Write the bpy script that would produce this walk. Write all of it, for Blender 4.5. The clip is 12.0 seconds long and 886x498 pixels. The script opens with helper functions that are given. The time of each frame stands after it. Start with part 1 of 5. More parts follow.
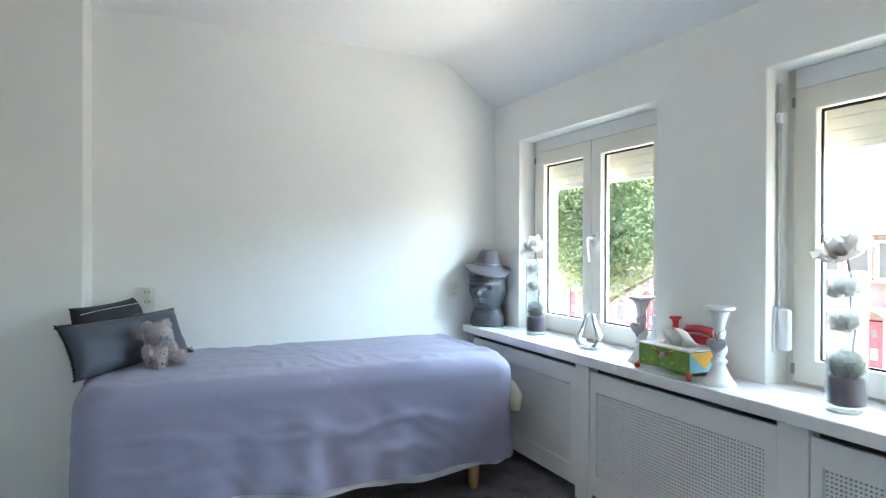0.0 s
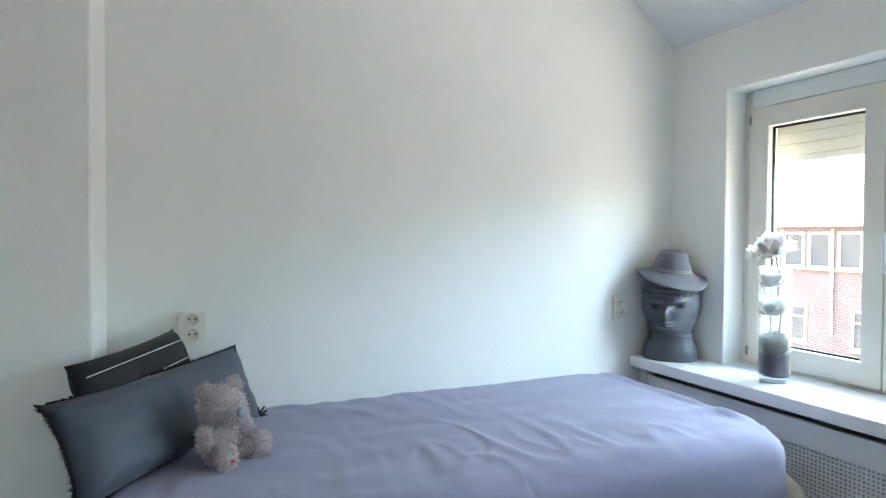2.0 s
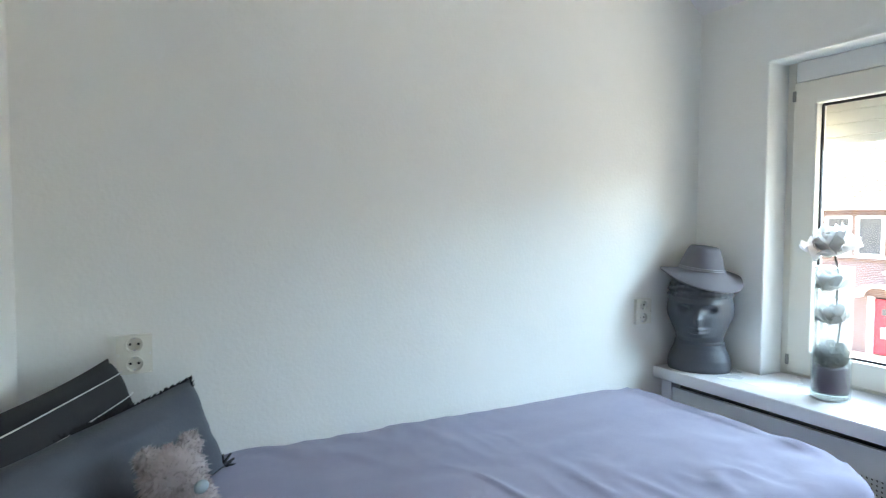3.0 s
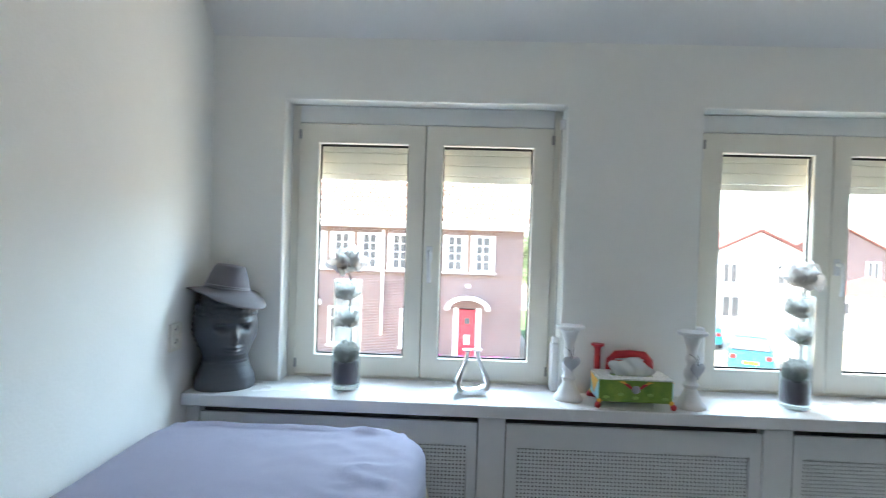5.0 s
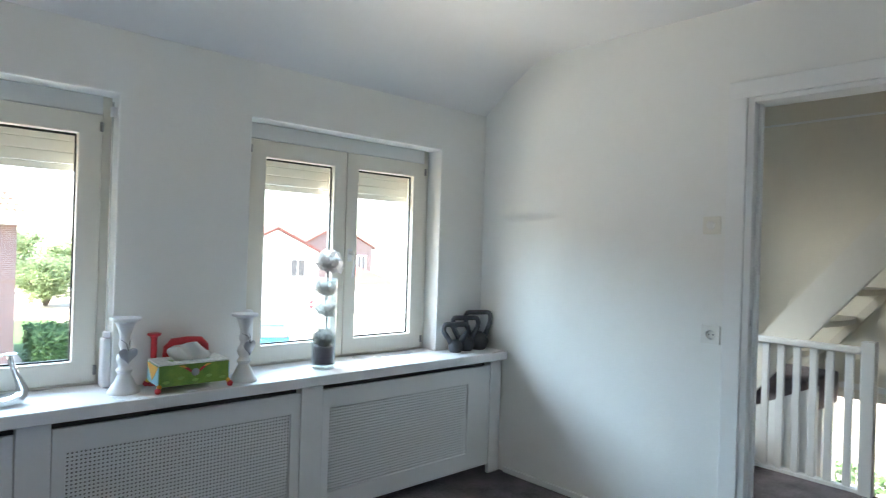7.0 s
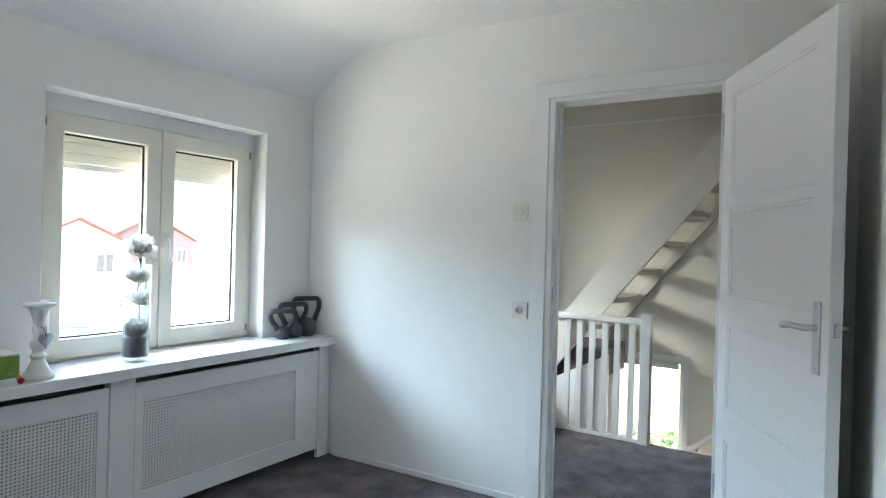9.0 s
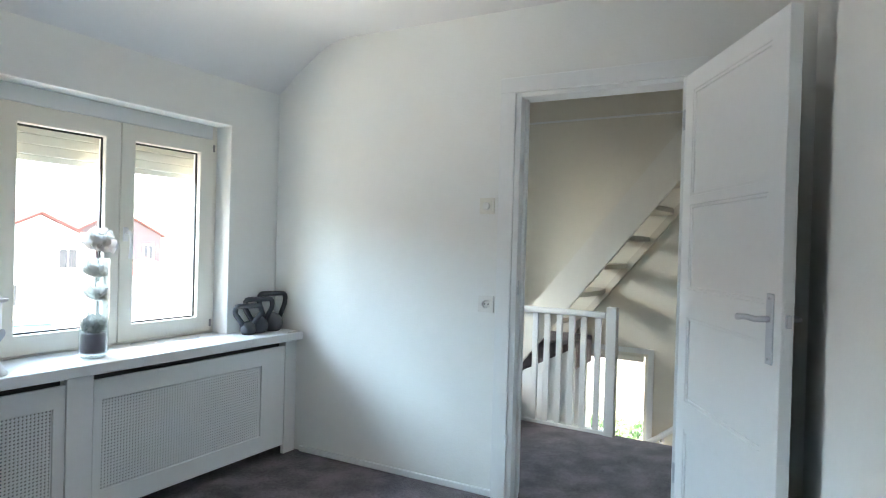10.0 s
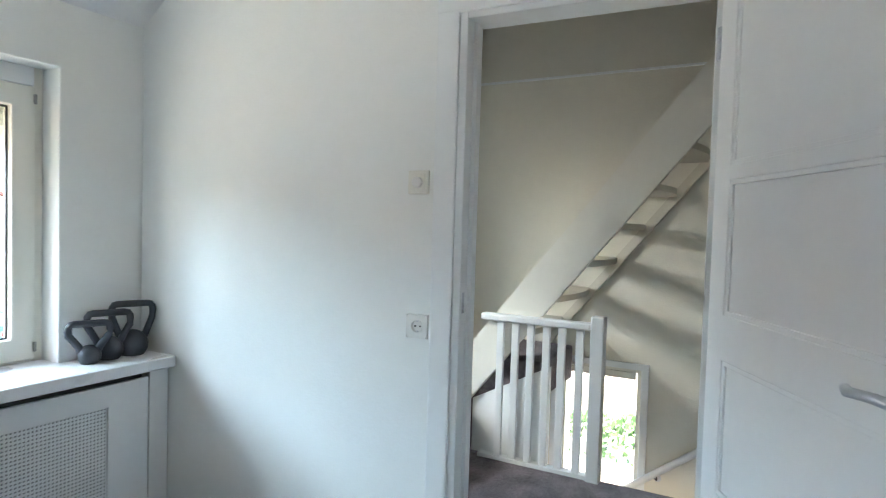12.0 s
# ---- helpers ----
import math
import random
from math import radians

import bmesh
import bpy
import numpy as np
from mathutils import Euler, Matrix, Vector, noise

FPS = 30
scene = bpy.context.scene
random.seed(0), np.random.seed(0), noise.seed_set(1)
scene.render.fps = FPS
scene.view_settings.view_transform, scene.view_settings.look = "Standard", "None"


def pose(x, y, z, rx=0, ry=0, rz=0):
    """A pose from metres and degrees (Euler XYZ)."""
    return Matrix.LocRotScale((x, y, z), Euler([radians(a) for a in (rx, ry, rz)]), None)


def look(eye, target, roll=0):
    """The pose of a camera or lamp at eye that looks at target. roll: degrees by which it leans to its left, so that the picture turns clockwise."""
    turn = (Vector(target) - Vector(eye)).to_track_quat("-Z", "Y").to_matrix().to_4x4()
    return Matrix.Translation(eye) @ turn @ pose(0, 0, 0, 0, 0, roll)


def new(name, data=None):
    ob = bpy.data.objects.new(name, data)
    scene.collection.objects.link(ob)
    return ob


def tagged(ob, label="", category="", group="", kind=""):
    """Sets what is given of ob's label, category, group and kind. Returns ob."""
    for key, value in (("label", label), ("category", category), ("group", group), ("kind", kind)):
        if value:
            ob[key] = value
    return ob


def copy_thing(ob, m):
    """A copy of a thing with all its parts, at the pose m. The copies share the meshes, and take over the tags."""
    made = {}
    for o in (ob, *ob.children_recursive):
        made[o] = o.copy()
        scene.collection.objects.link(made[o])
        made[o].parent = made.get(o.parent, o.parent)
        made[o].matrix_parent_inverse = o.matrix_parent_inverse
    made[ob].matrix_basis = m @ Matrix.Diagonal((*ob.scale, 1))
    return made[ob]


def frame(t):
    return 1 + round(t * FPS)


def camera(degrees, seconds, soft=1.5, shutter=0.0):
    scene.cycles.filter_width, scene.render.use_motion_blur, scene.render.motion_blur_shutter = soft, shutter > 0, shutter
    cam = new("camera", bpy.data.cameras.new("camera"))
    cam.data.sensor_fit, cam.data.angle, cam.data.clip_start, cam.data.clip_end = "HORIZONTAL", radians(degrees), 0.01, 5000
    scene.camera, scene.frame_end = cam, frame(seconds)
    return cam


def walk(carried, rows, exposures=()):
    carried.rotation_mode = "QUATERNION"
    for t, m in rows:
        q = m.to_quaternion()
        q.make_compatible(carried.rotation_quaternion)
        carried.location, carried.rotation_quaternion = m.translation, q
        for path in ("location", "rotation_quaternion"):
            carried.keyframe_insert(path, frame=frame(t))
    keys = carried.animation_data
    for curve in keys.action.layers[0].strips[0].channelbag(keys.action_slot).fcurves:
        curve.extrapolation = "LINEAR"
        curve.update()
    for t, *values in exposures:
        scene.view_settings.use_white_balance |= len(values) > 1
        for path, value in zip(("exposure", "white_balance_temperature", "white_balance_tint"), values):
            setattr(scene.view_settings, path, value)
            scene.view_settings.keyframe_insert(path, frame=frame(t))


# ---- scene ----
cam = camera(72.7, 12.0, soft=1.1, shutter=0.25)
PATH = [
    (0, (3.526, -2.048, 1.241), (1.713, -1.205, 1.231), 0.1),
    (0.5, (3.243, -2.061, 1.237), (1.42, -1.239, 1.226), 0.0),
    (1, (2.869, -2.134, 1.257), (1.049, -1.304, 1.237), 0.1),
    (1.5, (2.446, -2.205, 1.276), (0.64, -1.346, 1.239), 0.3),
    (2, (2.153, -2.178, 1.28), (0.327, -1.365, 1.233), 0.3),
    (2.5, (1.901, -2.148, 1.28), (0.077, -1.329, 1.229), 0.3),
    (2.7, (1.837, -2.126, 1.296), (0.018, -1.297, 1.224), 0.1),
    (4.3, (1.155, -2.359, 1.341), (0.339, -0.534, 1.265), 1.7),
    (4.5, (1.11, -2.425, 1.337), (0.527, -0.512, 1.275), 1.9),
    (5, (1.027, -2.501, 1.348), (0.958, -0.503, 1.311), 1.8),
    (5.5, (0.929, -2.562, 1.337), (1.323, -0.601, 1.317), 2.0),
    (6, (0.881, -2.627, 1.331), (1.695, -0.8, 1.326), 2.2),
    (6.5, (0.868, -2.692, 1.322), (1.946, -1.008, 1.323), 2.0),
    (7, (0.826, -2.685, 1.321), (2.148, -1.184, 1.323), 1.8),
    (7.5, (0.804, -2.692, 1.322), (2.269, -1.33, 1.322), 1.7),
    (9.5, (0.791, -2.777, 1.27), (2.502, -1.74, 1.262), 1.6),
    (10, (0.809, -2.785, 1.272), (2.536, -1.777, 1.255), 1.6),
    (10.5, (0.82, -2.772, 1.287), (2.563, -1.792, 1.253), 1.5),
    (11, (0.986, -2.72, 1.27), (2.737, -1.754, 1.238), 1.5),
    (11.5, (1.37, -2.638, 1.292), (3.128, -1.684, 1.241), 1.3),
    (12, (1.781, -2.508, 1.322), (3.535, -1.549, 1.246), 1.7),
]
EXPOSURES = [(0, 4.70), (1.0, 4.65), (2.5, 4.50), (4.5, 4.22), (6.5, 4.09), (7.5, 4.26), (9.5, 4.47), (12.0, 4.50)]
walk(cam, [(t, look(eye, target, roll)) for t, eye, target, roll in PATH], EXPOSURES)

# ---- world, sun, exposure ----
wd = bpy.data.worlds.new("world")
scene.world = wd
wd.use_nodes = True
_n = wd.node_tree.nodes
_sky = _n.new("ShaderNodeTexSky")
_sky.sky_type = "NISHITA"
_sky.sun_disc = False
_sky.sun_elevation = radians(48)
_sky.sun_rotation = radians(260)
_sky.air_density = 1.0
_sky.dust_density = 2.0
wd.node_tree.links.new(_sky.outputs[0], _n["Background"].inputs[0])
_n["Background"].inputs[1].default_value = 0.105
sun = new("sun", bpy.data.lights.new("sun", "SUN"))
sun.data.energy = 1.8
sun.data.angle = radians(0.6)
sun.data.color = (1.0, 0.95, 0.87)
sun.matrix_world = look((-30, -0.5, 36), (0, 0, 0))

# daylight of the sky entering the window openings, from above the view
for _x, _y, _z, _w, _h, _p, _c, _tx in ((1.7, 3.0, 2.95, 6.5, 1.9, 60, (0.61, 0.85, 1.0), 1.7), (3.72, 0.75, 1.98, 0.45, 0.5, 4.2, (1.0, 0.95, 0.84), 5.1)):
    _l = new("sky_light", bpy.data.lights.new("sky_light", "AREA"))
    _l.data.shape, _l.data.size, _l.data.size_y = "RECTANGLE", _w, _h
    _l.data.energy, _l.data.color = _p, _c
    _l.matrix_world = look((_x, _y, _z), (_tx, -2.4, 1.0))
# added lamp: bounce of the sunlit street and gardens rising through the same openings
_l = new("street_bounce_fill", bpy.data.lights.new("street_bounce_fill", "AREA"))
_l.data.shape, _l.data.size, _l.data.size_y = "RECTANGLE", 4.5, 2.4
_l.data.energy, _l.data.color = 14, (1.0, 0.97, 0.89)
_l.matrix_world = look((1.7, 2.6, -0.9), (1.7, -1.2, 2.2))


# ---- helpers of this scene ----
def mat(name, col, rough=0.6, var=0.08, scale=6.0, bump=0.0, bscale=120.0, metal=0.0, col2=None, rand=0.0, stretch=(1, 1, 1), spec=0.5, sheen=0.0, band=(0.3, 0.7)):
    """Procedural material: base colour varied at two scales, fine relief, roughness variation."""
    m = bpy.data.materials.new(name)
    m.use_nodes = True
    nt = m.node_tree
    n, l = nt.nodes, nt.links
    b = n["Principled BSDF"]
    b.inputs["Roughness"].default_value = rough
    b.inputs["Metallic"].default_value = metal
    b.inputs["Specular IOR Level"].default_value = spec
    if sheen:
        b.inputs["Sheen Weight"].default_value = sheen
    tc = n.new("ShaderNodeTexCoord")
    mp = n.new("ShaderNodeMapping")
    mp.inputs["Scale"].default_value = stretch
    l.new(tc.outputs["Object"], mp.inputs["Vector"])
    n1 = n.new("ShaderNodeTexNoise")
    n1.inputs["Scale"].default_value = scale
    n1.inputs["Detail"].default_value = 5
    n2 = n.new("ShaderNodeTexNoise")
    n2.inputs["Scale"].default_value = scale * 9
    n2.inputs["Detail"].default_value = 3
    l.new(mp.outputs[0], n1.inputs["Vector"])
    l.new(mp.outputs[0], n2.inputs["Vector"])
    mixf = n.new("ShaderNodeMix")
    mixf.inputs[0].default_value = 0.35
    l.new(n1.outputs[0], mixf.inputs[2])
    l.new(n2.outputs[0], mixf.inputs[3])
    ramp = n.new("ShaderNodeValToRGB")
    c2 = col2 or tuple(min(1, c * (1 + var)) for c in col)
    c1 = col if col2 else tuple(c * (1 - var) for c in col)
    ramp.color_ramp.elements[0].position, ramp.color_ramp.elements[1].position = band
    ramp.color_ramp.elements[0].color = (*c1, 1)
    ramp.color_ramp.elements[1].color = (*c2, 1)
    l.new(mixf.outputs[0], ramp.inputs[0])
    out = ramp.outputs[0]
    if rand:
        oi = n.new("ShaderNodeObjectInfo")
        hs = n.new("ShaderNodeHueSaturation")
        mr = n.new("ShaderNodeMapRange")
        mr.inputs[3].default_value, mr.inputs[4].default_value = 1 - rand, 1 + rand
        l.new(oi.outputs["Random"], mr.inputs[0])
        l.new(mr.outputs[0], hs.inputs["Value"])
        l.new(out, hs.inputs["Color"])
        out = hs.outputs[0]
    l.new(out, b.inputs["Base Color"])
    rr = n.new("ShaderNodeMapRange")
    rr.inputs[3].default_value, rr.inputs[4].default_value = max(0, rough - 0.07), min(1, rough + 0.07)
    l.new(n1.outputs[0], rr.inputs[0])
    l.new(rr.outputs[0], b.inputs["Roughness"])
    if bump:
        n3 = n.new("ShaderNodeTexNoise")
        n3.inputs["Scale"].default_value = bscale
        n3.inputs["Detail"].default_value = 4
        l.new(mp.outputs[0], n3.inputs["Vector"])
        bp = n.new("ShaderNodeBump")
        bp.inputs["Strength"].default_value = bump
        bp.inputs["Distance"].default_value = 0.004
        l.new(n3.outputs[0], bp.inputs["Height"])
        l.new(bp.outputs[0], b.inputs["Normal"])
    return m


def glass_mat(name, tint=(1, 1, 1), rough=0.0, thin=True, power=5.0, most=0.6, haze=0.0):
    """Clear glass: a thin pane, or solid glass."""
    m = bpy.data.materials.new(name)
    m.use_nodes = True
    n, l = m.node_tree.nodes, m.node_tree.links
    n.remove(n["Principled BSDF"])
    if thin:
        tr = n.new("ShaderNodeBsdfTransparent")
        tr.inputs[0].default_value = (*tint, 1)
        gl = n.new("ShaderNodeBsdfGlossy")
        gl.inputs["Roughness"].default_value = 0.02
        lw = n.new("ShaderNodeLayerWeight")
        lw.inputs[0].default_value = 0.5
        pw = n.new("ShaderNodeMath")
        pw.operation = "POWER"
        pw.inputs[1].default_value = power
        mr = n.new("ShaderNodeMapRange")
        mr.inputs[3].default_value, mr.inputs[4].default_value = 0.025, most
        l.new(lw.outputs["Facing"], pw.inputs[0])
        l.new(pw.outputs[0], mr.inputs[0])
        mx = n.new("ShaderNodeMixShader")
        l.new(mr.outputs[0], mx.inputs[0])
        clear = tr.outputs[0]
        # painted white haze, for the light that the glass catches
        if haze:
            dn = n.new("ShaderNodeTexNoise")
            dn.inputs["Scale"].default_value = 7
            dn.inputs["Detail"].default_value = 6
            dr = n.new("ShaderNodeMapRange")
            dr.inputs[3].default_value, dr.inputs[4].default_value = haze * 0.6, haze * 1.4
            l.new(dn.outputs[0], dr.inputs[0])
            tl_ = n.new("ShaderNodeBsdfTranslucent")
            tl_.inputs[0].default_value = (0.85, 0.85, 0.83, 1)
            dm = n.new("ShaderNodeMixShader")
            l.new(dr.outputs[0], dm.inputs[0])
            l.new(tr.outputs[0], dm.inputs[1])
            l.new(tl_.outputs[0], dm.inputs[2])
            clear = dm.outputs[0]
        l.new(clear, mx.inputs[1])
        l.new(gl.outputs[0], mx.inputs[2])
        l.new(mx.outputs[0], n["Material Output"].inputs[0])
    else:
        g = n.new("ShaderNodeBsdfGlass")
        g.inputs["Color"].default_value = (*tint, 1)
        g.inputs["Roughness"].default_value = rough
        g.inputs["IOR"].default_value = 1.45
        l.new(g.outputs[0], n["Material Output"].inputs[0])
    return m


WALL = mat("wall_plaster", (0.855, 0.858, 0.828), 0.85, 0.02, 1.5, 0.2, 95, spec=0.25)
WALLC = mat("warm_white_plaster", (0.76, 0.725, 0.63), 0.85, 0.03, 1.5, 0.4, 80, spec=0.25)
CEIL = mat("ceiling_paint", (0.80, 0.80, 0.80), 0.9, 0.02, 1.2, 0.15, 60, spec=0.2)
PAINT = mat("white_gloss_paint", (0.85, 0.86, 0.85), 0.38, 0.02, 3, 0.05, 30)
CREAM = mat("cream_window_plastic", (0.82, 0.79, 0.70), 0.35, 0.02, 3, 0.02, 30)
COVER = mat("white_cover_paint", (0.86, 0.865, 0.865), 0.45, 0.02, 3, 0.06, 40)
SILL = mat("sill_white_laminate", (0.82, 0.82, 0.83), 0.28, 0.02, 2, 0.02, 20)
CARPET = mat("mauve_grey_carpet", (0.080, 0.064, 0.072), 0.95, 0, 6.5, 1.0, 330, col2=(0.215, 0.178, 0.190), spec=0.1, sheen=0.2, band=(0.38, 0.62))
GASKET = mat("black_rubber_gasket", (0.012, 0.012, 0.014), 0.6)
SLAT = mat("beige_shutter_slat", (0.80, 0.755, 0.67), 0.5, 0.04, 4)
CHROME = mat("brushed_metal", (0.62, 0.63, 0.66), 0.28, 0.05, 20, metal=1.0)
HANDLE = mat("white_plastic_handle", (0.78, 0.78, 0.78), 0.3, 0.02)
SOCKET = mat("cream_socket_plastic", (0.80, 0.78, 0.70), 0.35, 0.02)
SOCKETW = mat("white_socket_plastic", (0.80, 0.79, 0.75), 0.35, 0.02)
DARK = mat("shade_and_cord_black", (0.02, 0.02, 0.02), 0.8)
SPREAD = mat("lilac_bedspread_cotton", (0.289, 0.277, 0.383), 0.9, 0.05, 5, 0.35, 420, sheen=0.2, spec=0.2)
SHEET = mat("white_sheet", (0.74, 0.75, 0.80), 0.9, 0.04, 8, 0.3, 300)
DUVET = mat("cream_yellow_duvet", (0.72, 0.66, 0.46), 0.9, 0, 30, 0.3, 200, col2=(0.80, 0.76, 0.68))
BEECH = mat("beech_wood", (0.50, 0.30, 0.16), 0.45, 0.15, 8, 0.1, 60, stretch=(6, 6, 1))
PILLOW = mat("slate_grey_satin_pillow", (0.052, 0.060, 0.080), 0.6, 0.12, 6, 0.25, 200, sheen=0.08)
FRINGE = mat("black_fringe", (0.02, 0.02, 0.024), 0.9, 0.1)
BLACKCL = mat("black_cushion_cotton", (0.014, 0.014, 0.018), 0.85, 0.1, 10, 0.3, 300)
STRIPE = mat("white_piping_cotton", (0.6, 0.6, 0.6), 0.9)
FUR = mat("grey_brown_plush", (0.66, 0.58, 0.585), 0.95, 0.08, 18, 0.3, 200, sheen=0.5)
_t = FUR.node_tree.nodes.new("ShaderNodeBsdfTranslucent")
_t.inputs[0].default_value = (0.60, 0.53, 0.53, 1)
_x = FUR.node_tree.nodes.new("ShaderNodeMixShader")
_x.inputs[0].default_value = 0.45
FUR.node_tree.links.new(FUR.node_tree.nodes["Principled BSDF"].outputs[0], _x.inputs[1])
FUR.node_tree.links.new(_t.outputs[0], _x.inputs[2])
FUR.node_tree.links.new(_x.outputs[0], FUR.node_tree.nodes["Material Output"].inputs[0])
NOSE = mat("blue_grey_nose", (0.35, 0.42, 0.46), 0.5)
PATCH = mat("small_red_patch", (0.5, 0.05, 0.07), 0.8)
STONE = mat("dark_grey_resin_stone", (0.070, 0.074, 0.086), 0.5, 0.12, 14, 0.25, 90)
FELT = mat("grey_felt", (0.135, 0.128, 0.148), 0.9, 0.06, 20, 0.4, 300, sheen=0.3)
BAND = mat("silver_hat_band", (0.32, 0.32, 0.34), 0.35, 0.1, 60, metal=0.6)
PANE = glass_mat("window_pane", (0.97, 0.985, 0.98))
VGLASS = glass_mat("clear_vase_glass", (0.93, 0.96, 0.96), power=2.2, most=0.85, haze=0.07)
RIMG = glass_mat("glass_rim", (0.95, 0.97, 0.97), power=1.0, most=0.8, haze=0.3)
SOLIDG = glass_mat("solid_glass", (0.97, 0.99, 0.99), thin=False)
SAND = mat("aubergine_sand", (0.10, 0.065, 0.085), 0.9, 0.25, 60, 0.6, 300)
MOSS = mat("grey_moss", (0.15, 0.14, 0.12), 0.95, 0.35, 40, 0.9, 120)
PETAL = mat("grey_white_fabric_petal", (0.68, 0.65, 0.63), 0.8, 0.18, 25, 0.2, 120)
# thin fabric lets light through
_b = PETAL.node_tree.nodes["Principled BSDF"]
_t = PETAL.node_tree.nodes.new("ShaderNodeBsdfTranslucent")
_t.inputs[0].default_value = (0.80, 0.77, 0.75, 1)
_x = PETAL.node_tree.nodes.new("ShaderNodeMixShader")
_x.inputs[0].default_value = 0.6
PETAL.node_tree.links.new(_b.outputs[0], _x.inputs[1])
PETAL.node_tree.links.new(_t.outputs[0], _x.inputs[2])
PETAL.node_tree.links.new(_x.outputs[0], PETAL.node_tree.nodes["Material Output"].inputs[0])
STEM = mat("dark_stem", (0.10, 0.085, 0.07), 0.7)
ALU = mat("cast_aluminium", (0.74, 0.75, 0.77), 0.15, 0.06, 12, 0.08, 50, metal=1.0)
CANDLE = mat("white_turned_wood", (0.76, 0.76, 0.76), 0.42, 0.05, 12, 0.15, 50)
HEART = mat("grey_silver_heart", (0.42, 0.43, 0.47), 0.35, 0.12, 30, metal=0.5)
BOXG = mat("green_painted_wood", (0.10, 0.24, 0.035), 0.55, 0, 22, 0.2, 80, col2=(0.26, 0.40, 0.06))
BOXB = mat("sky_blue_painted_wood", (0.30, 0.62, 0.74), 0.5, 0.08, 16)
BOXO = mat("orange_yellow_painted_wood", (0.78, 0.36, 0.04), 0.5, 0, 20, col2=(0.85, 0.52, 0.08))
BOXF = mat("light_green_paint", (0.30, 0.50, 0.12), 0.55, 0.2, 30)
BOXL = mat("pale_painted_lid", (0.62, 0.64, 0.62), 0.5, 0, 60, col2=(0.78, 0.79, 0.76), band=(0.45, 0.55))
RED = mat("red_painted_wood", (0.55, 0.03, 0.04), 0.35, 0.12, 14)
TISSUE = mat("white_tissue", (0.82, 0.82, 0.82), 0.95, 0.03, 12, 0.2, 60)
KBELL = mat("dark_grey_vinyl", (0.045, 0.047, 0.056), 0.5, 0.12, 20, 0.2, 140)
COVER_SHADE = mat("charcoal_cover_shade", (0.12, 0.115, 0.11), 0.9)
SATIN = mat("satin_aluminium", (0.64, 0.66, 0.69), 0.36, 0.04, 20, metal=0.9)
HINGE = mat("grey_hinge_metal", (0.36, 0.35, 0.33), 0.45, 0.1, metal=0.5)


def part(name, bm, material, parent=None, label="", smooth=False, angle=None):
    """Links a bmesh as one mesh object, under a thing or a part when one is given."""
    me = bpy.data.meshes.new(name)
    bmesh.ops.recalc_face_normals(bm, faces=bm.faces[:])
    bm.to_mesh(me)
    bm.free()
    me.materials.append(material)
    if smooth:
        me.shade_smooth()
        if angle:
            me.set_sharp_from_angle(angle=radians(angle))
    ob = new(name, me)
    if parent:
        ob.parent = parent
    if label:
        ob["label"] = label
    return ob


def thing(name, m, label, category, group=""):
    ob = new(name)
    ob.empty_display_size = 0.05
    ob.matrix_world = m if isinstance(m, Matrix) else Matrix.Translation(m)
    return tagged(ob, label, category, group)


def raw(name, verts, faces, material, parent=None, smooth=False):
    me = bpy.data.meshes.new(name)
    me.from_pydata([tuple(v) for v in verts], [], faces)
    me.materials.append(material)
    if smooth:
        me.shade_smooth()
    ob = new(name, me)
    if parent:
        ob.parent = parent
    return ob


def bx(x0, x1, y0, y1, z0, z1, bev=0.0, seg=2, bm=None):
    """A box, bevelled; added to bm when one is given."""
    b = bmesh.new()
    bmesh.ops.create_cube(b, size=1)
    for v in b.verts:
        v.co = Vector(((x0 + x1) / 2 + v.co.x * (x1 - x0), (y0 + y1) / 2 + v.co.y * (y1 - y0), (z0 + z1) / 2 + v.co.z * (z1 - z0)))
    if bev:
        bmesh.ops.bevel(b, geom=b.edges[:], offset=bev, segments=seg, profile=0.5, affect="EDGES")
    if bm is None:
        return b
    return join(bm, b)


def join(bm, b, m=None):
    """Adds the bmesh b to bm, moved by m."""
    if m is not None:
        bmesh.ops.transform(b, matrix=m, verts=b.verts)
    me = bpy.data.meshes.new("tmp")
    b.to_mesh(me)
    b.free()
    bm.from_mesh(me)
    bpy.data.meshes.remove(me)
    return bm


def lathe(profile, seg=24, close=True):
    """A turned body from (radius, height) pairs."""
    bm = bmesh.new()
    rings = []
    for r, z in profile:
        rings.append([bm.verts.new((r * math.cos(2 * math.pi * i / seg), r * math.sin(2 * math.pi * i / seg), z)) for i in range(seg)])
    for a, b in zip(rings, rings[1:]):
        for i in range(seg):
            bm.faces.new((a[i], a[(i + 1) % seg], b[(i + 1) % seg], b[i]))
    if close:
        bm.faces.new(rings[0][::-1])
        bm.faces.new(rings[-1])
    return bm


